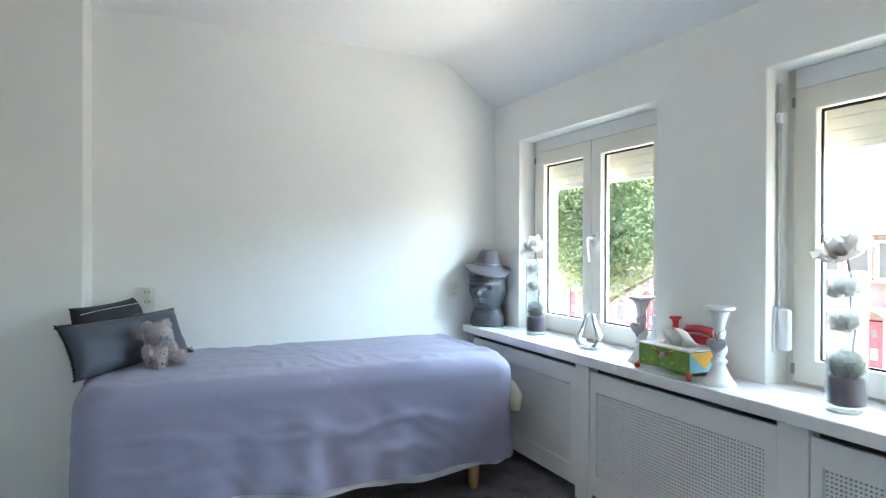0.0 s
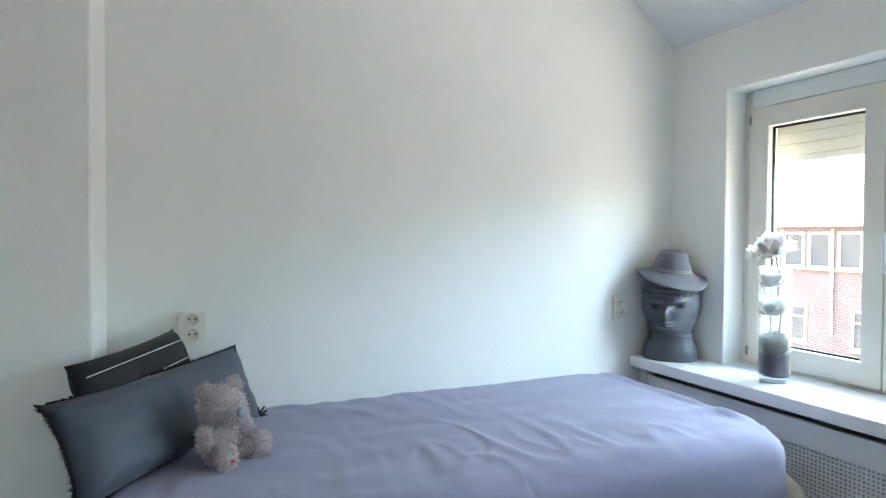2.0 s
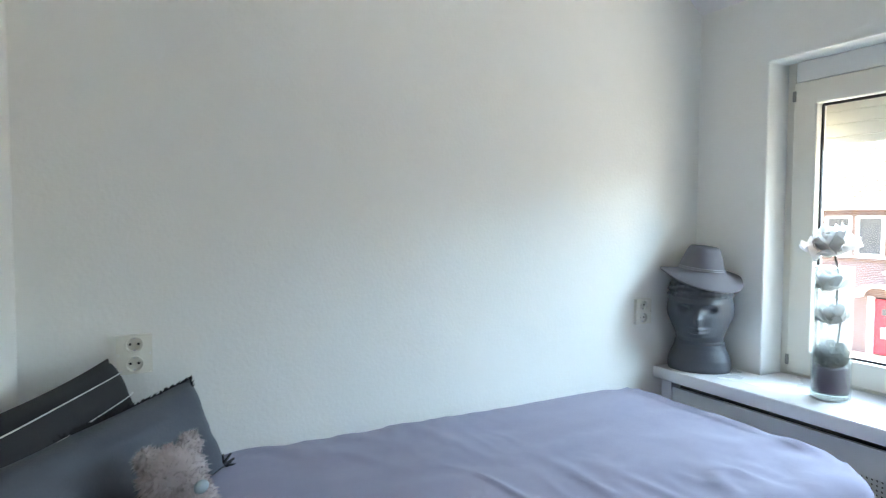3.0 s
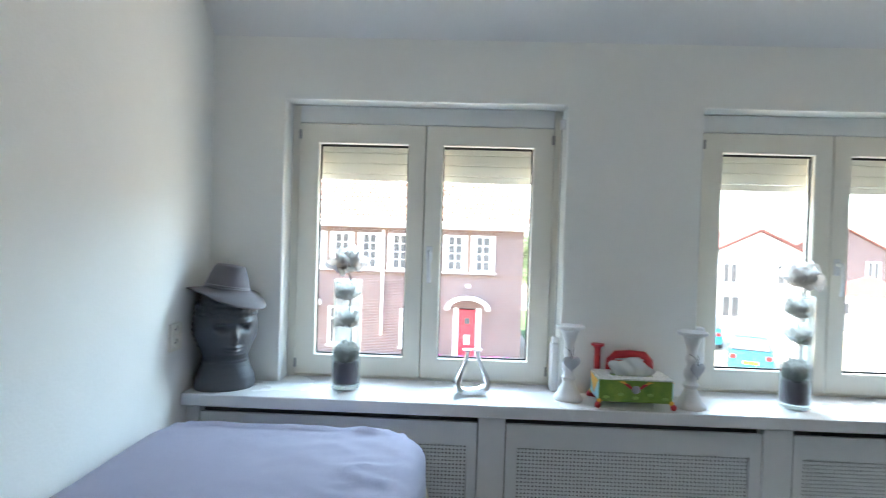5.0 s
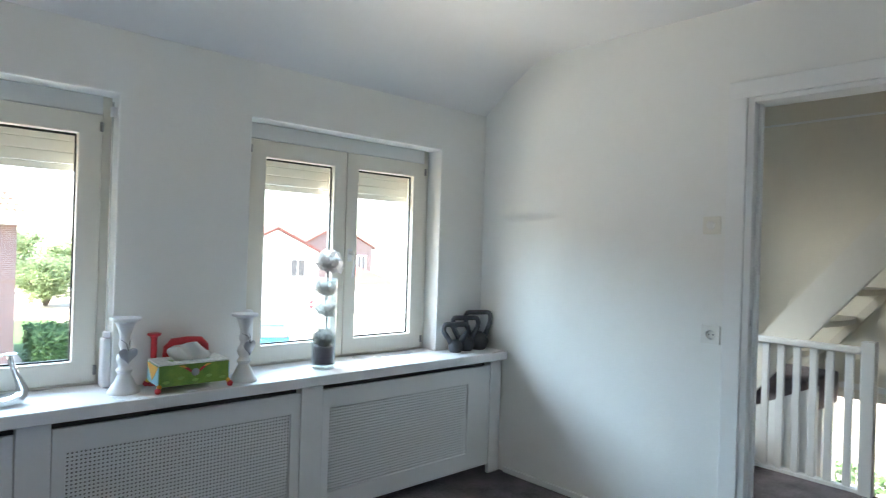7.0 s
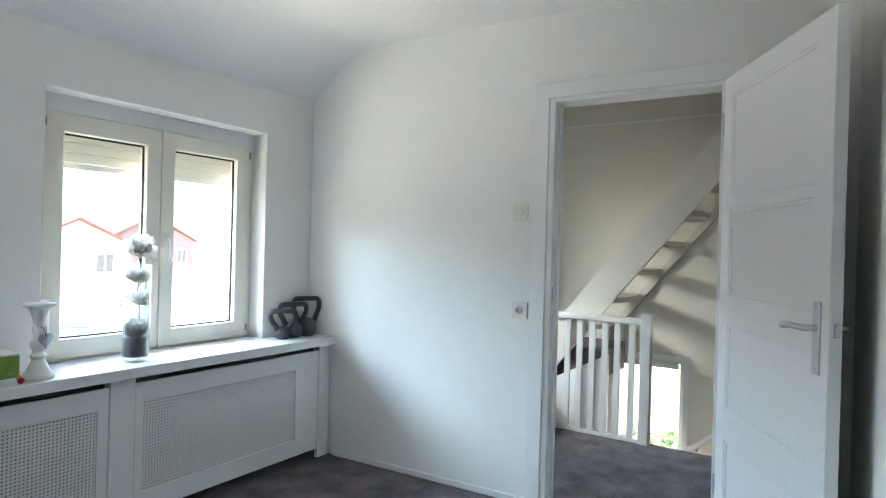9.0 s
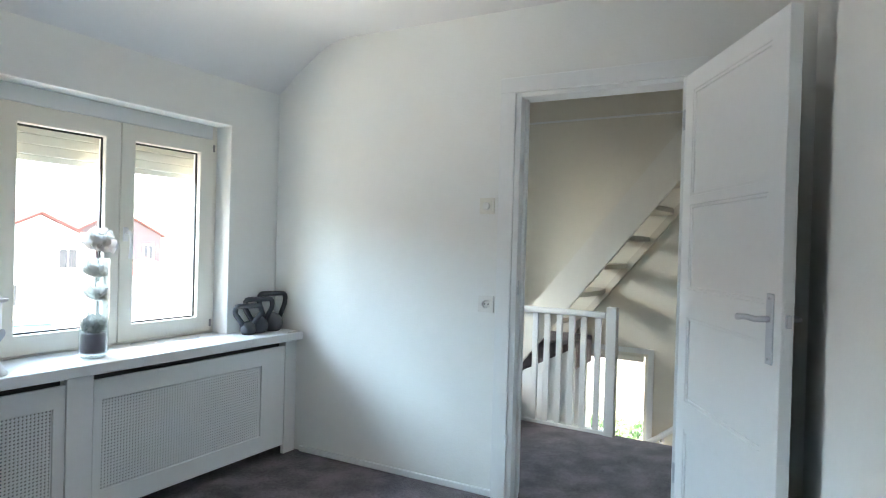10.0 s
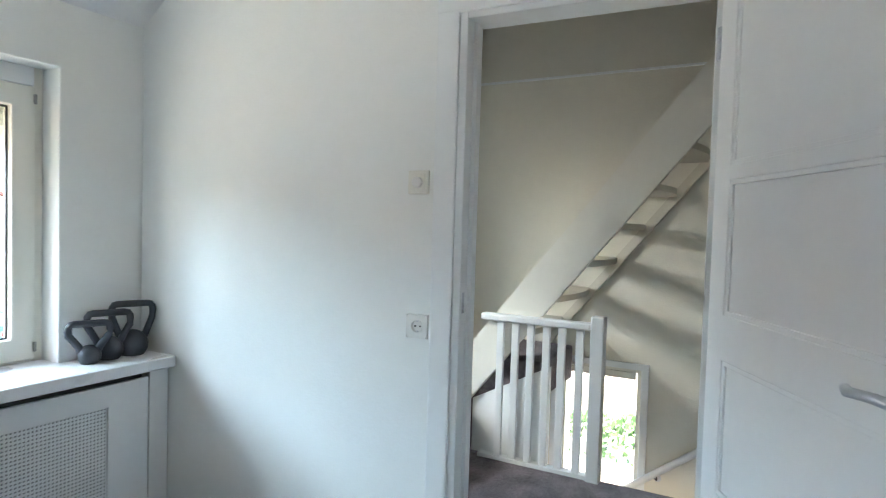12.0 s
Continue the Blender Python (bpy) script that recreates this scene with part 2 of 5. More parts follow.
def tube(points, radius, seg=10, flat=1.0, closed=False, radii=None):
    """A tube along points."""
    bm = bmesh.new()
    P = [Vector(p) for p in points]
    rings = []
    up = Vector((0.31, 0.17, 0.93)).normalized()
    for i, p in enumerate(P):
        a = P[(i - 1) % len(P)] if closed or i else P[0]
        b = P[(i + 1) % len(P)] if closed or i < len(P) - 1 else P[-1]
        d = (b - a).normalized()
        s = d.cross(up)
        s = s.normalized() if s.length > 1e-4 else Vector((1, 0, 0))
        w = s.cross(d).normalized()
        r = radii[i] if radii else radius
        rings.append([bm.verts.new(p + s * r * math.cos(2 * math.pi * k / seg) + w * r * flat * math.sin(2 * math.pi * k / seg)) for k in range(seg)])
    n = len(rings)
    for i in range(n if closed else n - 1):
        a, b = rings[i], rings[(i + 1) % n]
        for k in range(seg):
            bm.faces.new((a[k], a[(k + 1) % seg], b[(k + 1) % seg], b[k]))
    if not closed:
        bm.faces.new(rings[0][::-1])
        bm.faces.new(rings[-1])
    return bm


def ball(r, sub=3, scale=(1, 1, 1), at=(0, 0, 0)):
    bm = bmesh.new()
    bmesh.ops.create_icosphere(bm, subdivisions=sub, radius=r)
    for v in bm.verts:
        v.co = Vector((v.co.x * scale[0] + at[0], v.co.y * scale[1] + at[1], v.co.z * scale[2] + at[2]))
    return bm


def wall_grid(us, zs, holes, t0, t1, axis="x", bev=0.006):
    """A wall with openings right through it: cells of a grid between the breaks us and zs; holes as (u0, u1, z0, z1)."""
    bm = bmesh.new()
    us, zs = sorted(us), sorted(zs)
    solid = {}
    for i in range(len(us) - 1):
        for j in range(len(zs) - 1):
            cu, cz = (us[i] + us[i + 1]) / 2, (zs[j] + zs[j + 1]) / 2
            solid[i, j] = not any(h[0] < cu < h[1] and h[2] < cz < h[3] for h in holes)

    def P(u, t, z):
        return (u, t, z) if axis == "x" else (t, u, z)

    def quad(*c):
        bm.faces.new([bm.verts.new(p) for p in c])
    for (i, j), s in solid.items():
        if not s:
            continue
        a, b, c, d = us[i], us[i + 1], zs[j], zs[j + 1]
        for t in (t0, t1):
            quad(P(a, t, c), P(b, t, c), P(b, t, d), P(a, t, d))
        if not solid.get((i - 1, j)):
            quad(P(a, t0, c), P(a, t1, c), P(a, t1, d), P(a, t0, d))
        if not solid.get((i + 1, j)):
            quad(P(b, t0, c), P(b, t1, c), P(b, t1, d), P(b, t0, d))
        if not solid.get((i, j - 1)):
            quad(P(a, t0, c), P(b, t0, c), P(b, t1, c), P(a, t1, c))
        if not solid.get((i, j + 1)):
            quad(P(a, t0, d), P(b, t0, d), P(b, t1, d), P(a, t1, d))
    bmesh.ops.remove_doubles(bm, verts=bm.verts[:], dist=1e-5)
    bmesh.ops.recalc_face_normals(bm, faces=bm.faces[:])
    if bev:
        es = [e for e in bm.edges if len(e.link_faces) == 2 and e.calc_face_angle() > 1]
        bmesh.ops.bevel(bm, geom=es, offset=bev, segments=2, profile=0.5, affect="EDGES")
    return bm


def extrude_profile(pts, x0, x1):
    """A closed (y, z) outline extruded along x."""
    bm = bmesh.new()
    a = [bm.verts.new((x0, y, z)) for y, z in pts]
    b = [bm.verts.new((x1, y, z)) for y, z in pts]
    n = len(pts)
    for i in range(n):
        bm.faces.new((a[i], a[(i + 1) % n], b[(i + 1) % n], b[i]))
    bm.faces.new(a)
    bm.faces.new(b[::-1])
    return bm


# ---- the room's shell ----
REAR = -3.05
BWM = Matrix.Translation((0, -2.1, 0)) @ Matrix.Rotation(0.02, 4, "Z") @ Matrix.Translation((0, 2.1, 0))
SILLZ = 0.724
WINZ = 0.715
W1, W2, W3 = (0.265, 1.436), (1.992, 3.157), (3.95, 4.45)
HEAD = 1.908
holes = [(*W1, 0.70, HEAD), (*W2, 0.70, HEAD), (*W3, 0.75, HEAD)]
tagged(part("wall_north", wall_grid([-0.3, *W1, *W2, *W3, 5.95], [-3.6, 0.70, 0.75, HEAD, 3.6], holes, 0.0, 0.30), WALL),
       "white plastered wall with two deep window recesses", "wall", kind="structure")
ww = bx(-0.3, 0.0, REAR - 0.25, 0.012, -0.25, 3.6)
bmesh.ops.transform(ww, matrix=BWM, verts=ww.verts)
tagged(part("wall_west", ww, WALL), "white textured plaster wall beside the bed", "wall", kind="structure")
tagged(part("wall_pier", bx(-0.02, 0.35, REAR + 0.06, -2.375, 0.0, 2.46, 0.008), WALL), "white plastered chimney pier at the bed's head", "wall", kind="structure")
ws = bx(-3.75, 0.03, -0.25, 0.0, -0.25, 3.6)
bmesh.ops.transform(ws, matrix=Matrix.Translation((3.63, -2.84, 0)) @ Matrix.Rotation(0.046, 4, "Z"), verts=ws.verts)
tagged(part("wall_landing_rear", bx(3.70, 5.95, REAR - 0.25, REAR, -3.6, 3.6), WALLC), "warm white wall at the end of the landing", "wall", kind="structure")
tagged(part("wall_south", ws, WALL), "white plastered wall behind the open door", "wall", kind="structure")
DW = Matrix.Translation((3.515, 0, 0)) @ Matrix.Rotation(0.04, 4, "Z")
DO = (-2.37, -1.572)
DH = 2.03
w = wall_grid([REAR - 0.1, *DO, -0.004], [0.0, DH, 3.6], [(*DO, -1, DH)], 0.0, 0.10, axis="y", bev=0.004)
bmesh.ops.transform(w, matrix=DW, verts=w.verts)
tagged(part("wall_east", w, WALL), "white plastered wall with the doorway", "wall", kind="structure")
# ceiling: flat, then curving down to the window wall
prof = [(0.0, 2.165)]
for k in range(1, 6):
    a = k / 6
    prof.append((-0.08 * a - 0.02 * a * a, 2.165 + 0.055 * a + 0.02 * a * a))
prof += [(-0.16, 2.29), (-0.26, 2.355), (-0.34, 2.405), (-0.40, 2.432), (-0.47, 2.447), (-0.56, 2.452), (REAR, 2.452), (REAR, 2.62), (0.0, 2.62)]
c = extrude_profile(prof, -0.05, 3.60)
tagged(part("ceiling", c, CEIL, smooth=True, angle=50), "white painted ceiling sloping down to the windows", "ceiling", kind="structure")
tagged(part("floor", bx(-0.05, 4.95, REAR, 0.0, -0.22, 0.0), CARPET), "mauve-grey short-pile carpet with worn patches", "floor", kind="structure")
bb = bx(-0.016, 0.0, -1.495, -0.24, 0.0, 0.034, 0.006, 3)
bmesh.ops.transform(bb, matrix=DW, verts=bb.verts)
tagged(part("baseboard", bb, PAINT), "low white painted skirting board", "baseboard", kind="structure")


# ---- windows ----
def window(name, x0, x1, label, handle_right):
    """A two-leaf window with cream plastic sashes, gaskets, handle and a roller shutter outside."""
    wn = tagged(new(name), label, "window", kind="structure")
    fy0, fy1 = 0.105, 0.175
    zb, zt = WINZ, HEAD
    fr = bmesh.new()
    bx(x0, x0 + 0.034, fy0 + 0.012, fy1, zb, zt, 0.003, 1, fr)
    bx(x1 - 0.034, x1, fy0 + 0.012, fy1, zb, zt, 0.003, 1, fr)
    part("head_board", bx(x0 + 0.0345, x1 - 0.0345, fy0 + 0.008, fy1, zt - 0.076, zt, 0.003, 1), PAINT, wn, "white painted head board")
    bx(x0 + 0.034, x1 - 0.034, fy0 + 0.012, fy1, zb, zb + 0.018, 0.003, 1, fr)
    part("window_frame", fr, CREAM, wn)
    a, b = x0 + 0.036, x1 - 0.036
    mid = (a + b) / 2
    st = 0.086
    zs0, zs1 = zb + 0.02, zt - 0.079
    for k, (p, q) in enumerate(((a, mid - 0.0015), (mid + 0.0015, b))):
        lw = st if k == 0 else 0.074
        rw = 0.074 if k == 0 else st
        s = wall_grid([p, p + lw, q - rw, q], [zs0, zs0 + 0.088, zs1 - 0.085, zs1], [(p + lw, q - rw, zs0 + 0.088, zs1 - 0.085)], fy0 - 0.006, fy1 - 0.01, bev=0.007)
        sash = part("sash", s, CREAM, wn, smooth=True, angle=35)
        g0, g1, h0, h1 = p + lw, q - rw, zs0 + 0.088, zs1 - 0.085
        gk = wall_grid([g0 + 0.0005, g0 + 0.006, g1 - 0.006, g1 - 0.0005], [h0 + 0.0005, h0 + 0.007, h1 - 0.009, h1 - 0.0005],
                       [(g0 + 0.006, g1 - 0.006, h0 + 0.007, h1 - 0.009)], fy0 + 0.026, fy0 + 0.036, bev=0)
        part("gasket", gk, GASKET, sash, "black rubber glazing gasket")
        pn = part("pane", bx(g0 - 0.004, g1 + 0.004, fy0 + 0.029, fy0 + 0.033, h0 - 0.004, h1 + 0.004), PANE, sash, "clear glass pane")
        pn.visible_shadow = False
        for hz in (zs0 + 0.05, zs1 - 0.05):
            hx = p + 0.004 if k == 0 else q - 0.004
            part("hinge", bx(hx - 0.006, hx + 0.006, fy0 - 0.014, fy0 - 0.006, hz - 0.02, hz + 0.02, 0.003), HINGE, wn)
    part("meeting_bead", bx(mid - 0.02, mid + 0.02, fy1 - 0.009, fy1 + 0.012, zs0, zs1, 0.002), CREAM, wn)
    hx = mid + 0.028
    hz = 1.275
    pl = part("handle_plate", bx(hx - 0.014, hx + 0.014, fy0 - 0.016, fy0 - 0.006, hz - 0.035, hz + 0.035, 0.004), HANDLE, wn, "white handle rosette")
    pts = [(hx, fy0 - 0.012, hz + 0.01), (hx, fy0 - 0.045, hz + 0.012), (hx, fy0 - 0.056, hz + 0.004), (hx + 0.002, fy0 - 0.058, hz - 0.04), (hx + 0.003, fy0 - 0.052, hz - 0.085), (hx + 0.002, fy0 - 0.047, hz - 0.12)]
    part("handle", tube(pts, 0.009, 8), HANDLE, pl, "white lever handle pointing down", smooth=True)
    # roller shutter, nearly wound up
    sz = 1.598
    shut = part("shutter_bar", bx(x0 + 0.02, x1 - 0.02, 0.235, 0.249, sz, sz + 0.03, 0.004), SLAT, wn, "beige shutter end bar")
    z = sz + 0.031
    while z < HEAD - 0.03:
        part("slat", bx(x0 + 0.02, x1 - 0.02, 0.237, 0.249, z, z + 0.0474, 0.0035), SLAT, shut)
        z += 0.0475
    for gx in (x0 + 0.0, x1 - 0.025):
        part("guide_rail", bx(gx, gx + 0.025, 0.225, 0.262, zb, HEAD, 0.003), CREAM, wn)
    return wn


window("window_1", *W1, "cream two-leaf window with roller shutter half wound up", True)
window("window_2", *W2, "cream two-leaf window with a view to houses", True)
w3 = tagged(new("window_3"), "white landing window", "window", kind="structure")
part("window_frame", wall_grid([W3[0], W3[0] + 0.07, W3[1] - 0.07, W3[1]], [0.75, 0.82, HEAD - 0.07, HEAD], [(W3[0] + 0.07, W3[1] - 0.07, 0.82, HEAD - 0.07)], 0.12, 0.18, bev=0.004), PAINT, w3)
pn = part("pane", bx(W3[0] + 0.065, W3[1] - 0.065, 0.146, 0.15, 0.815, HEAD - 0.065), PANE, w3)
pn.visible_shadow = False

# strap winder of the shutter at the recess side
sw = thing("strap_winder", (1.425, 0.03, SILLZ), "white plastic shutter strap winder with a grey belt", "winder")
part("case", bx(-0.022, 0.01, -0.03, 0.03, 0.0, 0.20, 0.008), HANDLE, sw)
part("cap", bx(-0.016, 0.008, -0.02, 0.02, 0.20, 0.226, 0.006), HANDLE, sw)
part("belt", bx(-0.006, -0.004, -0.01, 0.01, 0.226, 1.15), mat("grey_belt", (0.45, 0.45, 0.43), 0.8), sw, "grey woven belt")
part("guide", bx(-0.012, 0.01, -0.014, 0.014, 1.09, 1.13, 0.004), HANDLE, sw)

sw2 = thing("strap_winder", (1.992, 0.06, SILLZ), "white swivelling shutter strap winder on the window recess", "winder")
part("case", bx(0.008, 0.058, -0.018, 0.018, 0.125, 0.285, 0.017, 4), HANDLE, sw2, smooth=True, angle=50)
part("wall_plate", bx(0.0, 0.008, -0.022, 0.022, 0.12, 0.29, 0.003), HANDLE, sw2)
part("belt", bx(0.010, 0.012, -0.009, 0.009, 0.285, 1.13), bpy.data.materials["grey_belt"], sw2, "grey woven belt")
part("guide", bx(0.0, 0.022, -0.014, 0.014, 0.98, 1.02, 0.004), HANDLE, sw2)

# ---- radiator cover under the windows ----
CF = -0.195
tagged(part("window_sill", bx(-0.036, 3.515, -0.25, 0.0, 0.676, SILLZ, 0.005), SILL), "long white window sill over the radiator covers", "window sill", kind="structure")
for nm, (a, b) in (("window_sill_recess", W1), ("window_sill_recess", W2)):
    tagged(part(nm, bx(a + 0.001, b - 0.001, 0.0005, 0.116, 0.70, SILLZ - 0.001), SILL), "white sill board inside the window recess", "window sill", kind="structure")


def grille(x0, x1, z0, z1, y, pitch=0.0142):
    """Perforated sheet: square cells with octagonal holes."""
    nx, nz = int((x1 - x0) / pitch), int((z1 - z0) / pitch)
    px, pz = (x1 - x0) / nx, (z1 - z0) / nz
    V, F = [], []
    ring = [(-1, -1), (0, -1), (1, -1), (1, 0), (1, 1), (0, 1), (-1, 1), (-1, 0)]
    r = 0.54
    for i in range(nx):
        for j in range(nz):
            cx, cz = x0 + (i + 0.5) * px, z0 + (j + 0.5) * pz
            o = len(V)
            for u, v in ring:
                V.append((cx + u * px / 2, y, cz + v * pz / 2))
            for u, v in ring:
                d = math.hypot(u, v)
                V.append((cx + u / d * px / 2 * r, y, cz + v / d * pz / 2 * r))
            for u, v in ring:
                d = math.hypot(u, v)
                V.append((cx + u / d * px / 2 * r, y + 0.004, cz + v / d * pz / 2 * r))
            for k in range(8):
                m = (k + 1) % 8
                F.append((o + k, o + m, o + 8 + m, o + 8 + k))
                F.append((o + 8 + k, o + 8 + m, o + 16 + m, o + 16 + k))
    return V, F


BAYS = [(0.015, 1.104, 0.19, 1.062), (1.208, 2.182, 1.255, 2.132), (2.292, 3.425, 2.335, 3.245)]
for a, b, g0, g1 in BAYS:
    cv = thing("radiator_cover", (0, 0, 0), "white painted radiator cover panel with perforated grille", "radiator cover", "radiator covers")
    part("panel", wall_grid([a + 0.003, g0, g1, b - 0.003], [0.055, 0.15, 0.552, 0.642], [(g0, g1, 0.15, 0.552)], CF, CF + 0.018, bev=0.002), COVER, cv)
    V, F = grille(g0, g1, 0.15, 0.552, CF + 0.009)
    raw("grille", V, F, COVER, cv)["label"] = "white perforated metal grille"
    # added dark board: the shade inside the cover is put into its colour
    part("shade_board", bx(a, b, CF + 0.05, CF + 0.06, 0.06, 0.674), COVER_SHADE, cv, "dark board standing in for the shade behind the grille")
for a, b in ((-0.036, 0.015), (1.104, 1.208), (2.182, 2.292), (3.425, 3.515)):
    tagged(part("cover_post", bx(a, b, CF - 0.004, CF + 0.02, 0.0, 0.674, 0.002), COVER), "white painted post between the radiator covers", "post", "cover posts")

# ---- door and casing ----
cs = tagged(new("door_casing"), "white painted door casing with a stepped profile", "door casing", kind="structure")
cs.matrix_world = DW
for nm, y0, y1 in (("jamb_casing", DO[1] - 0.002, DO[1] + 0.078), ("jamb_casing", DO[0] - 0.078, DO[0] + 0.002)):
    part(nm, bx(-0.022, 0.0, y0, y1, 0.0, DH + 0.075, 0.005), PAINT, cs)
part("head_casing", bx(-0.024, 0.0, DO[0] - 0.078, DO[1] + 0.078, DH - 0.002, DH + 0.076, 0.005), PAINT, cs)
for nm, y0, y1 in (("jamb", DO[1] - 0.03, DO[1] + 0.0), ("jamb", DO[0], DO[0] + 0.022)):
    part(nm, bx(-0.012, 0.115, y0, y1, 0.0, DH, 0.004), PAINT, cs)
part("head_jamb", bx(-0.012, 0.115, DO[0] + 0.022, DO[1] - 0.03, DH - 0.024, DH, 0.004), PAINT, cs)
part("stop", bx(0.04, 0.06, DO[1] - 0.045, DO[1] - 0.03, 0.0, DH - 0.024, 0.002), PAINT, cs)
part("strike_plate", bx(0.004, 0.020, DO[1] - 0.0315, DO[1] - 0.0295, 1.03, 1.10), CHROME, cs, "steel strike plate")

DL, DT = 0.80, 0.04
door = tagged(new("door_1"), "white painted four-panel door standing open", "door", kind="structure")
door.matrix_world = Matrix.Translation((3.575, -2.362, 0.012)) @ Matrix.Rotation(radians(180 + 29.5), 4, "Z")
PZ = [(0.10, 0.51), (0.63, 0.98), (1.10, 1.45), (1.49, 1.93)]
zz = sorted({0.0, 2.01, *[v for p in PZ for v in p]})
part("leaf", wall_grid([0.0, 0.085, DL - 0.10, DL], zz, [(0.085, DL - 0.10, *p) for p in PZ], 0.0, DT, bev=0.003), PAINT, door)
for p in PZ:
    part("panel", bx(0.08, DL - 0.095, 0.009, DT - 0.009, p[0] - 0.005, p[1] + 0.005), PAINT, door)
    for ys in (0.003, DT - 0.011):
        part("moulding", wall_grid([0.0835, 0.097, DL - 0.112, DL - 0.0985], [p[0] - 0.0015, p[0] + 0.012, p[1] - 0.012, p[1] + 0.0015],
             [(0.097, DL - 0.112, p[0] + 0.012, p[1] - 0.012)], ys, ys + 0.008, bev=0.002), PAINT, door)
for sgn, y in ((1, DT), (-1, 0.0)):
    ya, yb = sorted((y, y + sgn * 0.007))
    pl = part("handle_plate", bx(DL - 0.075, DL - 0.037, ya, yb, 0.915, 1.135, 0.003), SATIN, door, "brushed steel door plate")
    yo = y + sgn * 0.05
    pts = [(DL - 0.056, y, 1.055), (DL - 0.056, yo * 0.8 + y * 0.2, 1.055), (DL - 0.062, yo, 1.055), (DL - 0.10, yo + sgn * 0.004, 1.057), (DL - 0.14, yo + sgn * 0.002, 1.053), (DL - 0.175, yo - sgn * 0.004, 1.048), (DL - 0.19, yo - sgn * 0.012, 1.05)]
    part("handle", tube(pts, 0.0095, 10), SATIN, pl, "curved brushed steel lever", smooth=True)
    for sz in (0.93, 1.12):
        part("screw", ball(0.005, 1, at=(DL - 0.056, y + sgn * 0.007, sz)), SATIN, pl)
part("latch", bx(DL, DL + 0.012, 0.012, 0.028, 1.035, 1.075, 0.003), SATIN, door, "steel latch bolt")
part("lock_face", bx(DL, DL + 0.002, 0.009, 0.031, 0.96, 1.15), PAINT, door)
for z in (0.25, 1.78):
    part("hinge", bx(-0.014, 0.004, -0.006, 0.016, z, z + 0.09, 0.004), SATIN, door)

# ---- switch and sockets ----
sp = thing("light_switch", DW @ Matrix.Translation((0, -1.43, 1.47)), "cream rotary light dimmer on the white wall", "switch")
part("plate", bx(-0.010, 0.0, -0.041, 0.041, -0.041, 0.041, 0.004), SOCKET, sp)
part("insert", bx(-0.013, -0.010, -0.027, 0.027, -0.027, 0.027, 0.002), SOCKET, sp)
kn = lathe([(0.019, 0.0), (0.019, 0.010), (0.016, 0.013)], 20)
bmesh.ops.transform(kn, matrix=Matrix.Translation((-0.013, 0, 0)) @ Matrix.Rotation(radians(-90), 4, "Y"), verts=kn.verts)
part("knob", kn, SOCKETW, sp, "round dimmer knob", smooth=True, angle=40)


def dish_plate(w, h, r, centres, depth):
    """A wall plate in the y-z plane with round recesses; each recess sits in its own band of the plate."""
    bm = bmesh.new()
    n = 24
    hb = h / len(centres)
    for cz in centres:
        out, rim, low = [], [], []
        for k in range(n):
            a = 2 * math.pi * (k + 0.5) / n
            u, v = math.cos(a), math.sin(a)
            f = min(w / max(abs(u), 1e-6), hb / max(abs(v), 1e-6))
            out.append(bm.verts.new((-depth, u * f, cz + v * f)))
            rim.append(bm.verts.new((-depth, u * r, cz + v * r)))
            low.append(bm.verts.new((-0.002, u * r * 0.92, cz + v * r * 0.92)))
        for k in range(n):
            q = (k + 1) % n
            bm.faces.new((out[k], out[q], rim[q], rim[k]))
            bm.faces.new((rim[k], rim[q], low[q], low[k]))
        bm.faces.new(low)
    for y0, y1, z0, z1 in ((-w, -w + 0.002, -h, h), (w - 0.002, w, -h, h), (-w, w, -h, -h + 0.002), (-w, w, h - 0.002, h)):
        bx(-depth - 0.0006, 0.0, y0, y1, z0, z1, 0, 1, bm)
    return bm


def socket(m, label, count, material):
    s = thing("wall_socket", m, label, "socket", "wall sockets")
    h = 0.041 if count == 1 else 0.05
    rr = 0.0205 if count == 1 else 0.0185
    cz = (0.0,) if count == 1 else (-0.025, 0.025)
    part("plate", dish_plate(0.041, h, rr, cz, 0.013), material, s)
    for z in cz:
        ri = lathe([(rr + 0.0035, 0.0), (rr + 0.0035, 0.0015), (rr + 0.001, 0.002), (rr - 0.0005, 0.0)], 24, False)
        bmesh.ops.transform(ri, matrix=Matrix.Translation((-0.0132, 0, z)) @ Matrix.Rotation(radians(-90), 4, "Y"), verts=ri.verts)
        cup = part("cup_rim", ri, material, s, smooth=True, angle=40)
        for dy in (-0.0095, 0.0095):
            # solid near-black plugs; their colour paints the shade of the pin holes
            ho = lathe([(0.0033, 0.0), (0.0033, 0.002)], 10)
            bmesh.ops.transform(ho, matrix=Matrix.Translation((-0.003, dy, z)) @ Matrix.Rotation(radians(-90), 4, "Y"), verts=ho.verts)
            part("pin_hole_shade", ho, DARK, cup)
        for dz in (-rr * 0.85, rr * 0.85):
            part("earth_clip", bx(-0.009, -0.003, -0.0025, 0.0025, z + dz - 0.0015, z + dz + 0.0015), CHROME, cup)
    return s


socket(DW @ Matrix.Translation((0, -1.44, 0.972)), "white single wall socket below the dimmer", 1, SOCKETW)
R180 = Matrix.Rotation(math.pi, 4, "Z")
socket(BWM @ Matrix.Translation((0, -2.127, 0.972)) @ R180, "cream double wall socket above the pillows", 2, SOCKET)
socket(BWM @ Matrix.Translation((0, -0.318, 0.952)) @ R180, "cream double wall socket beside the stone head", 2, SOCKET)


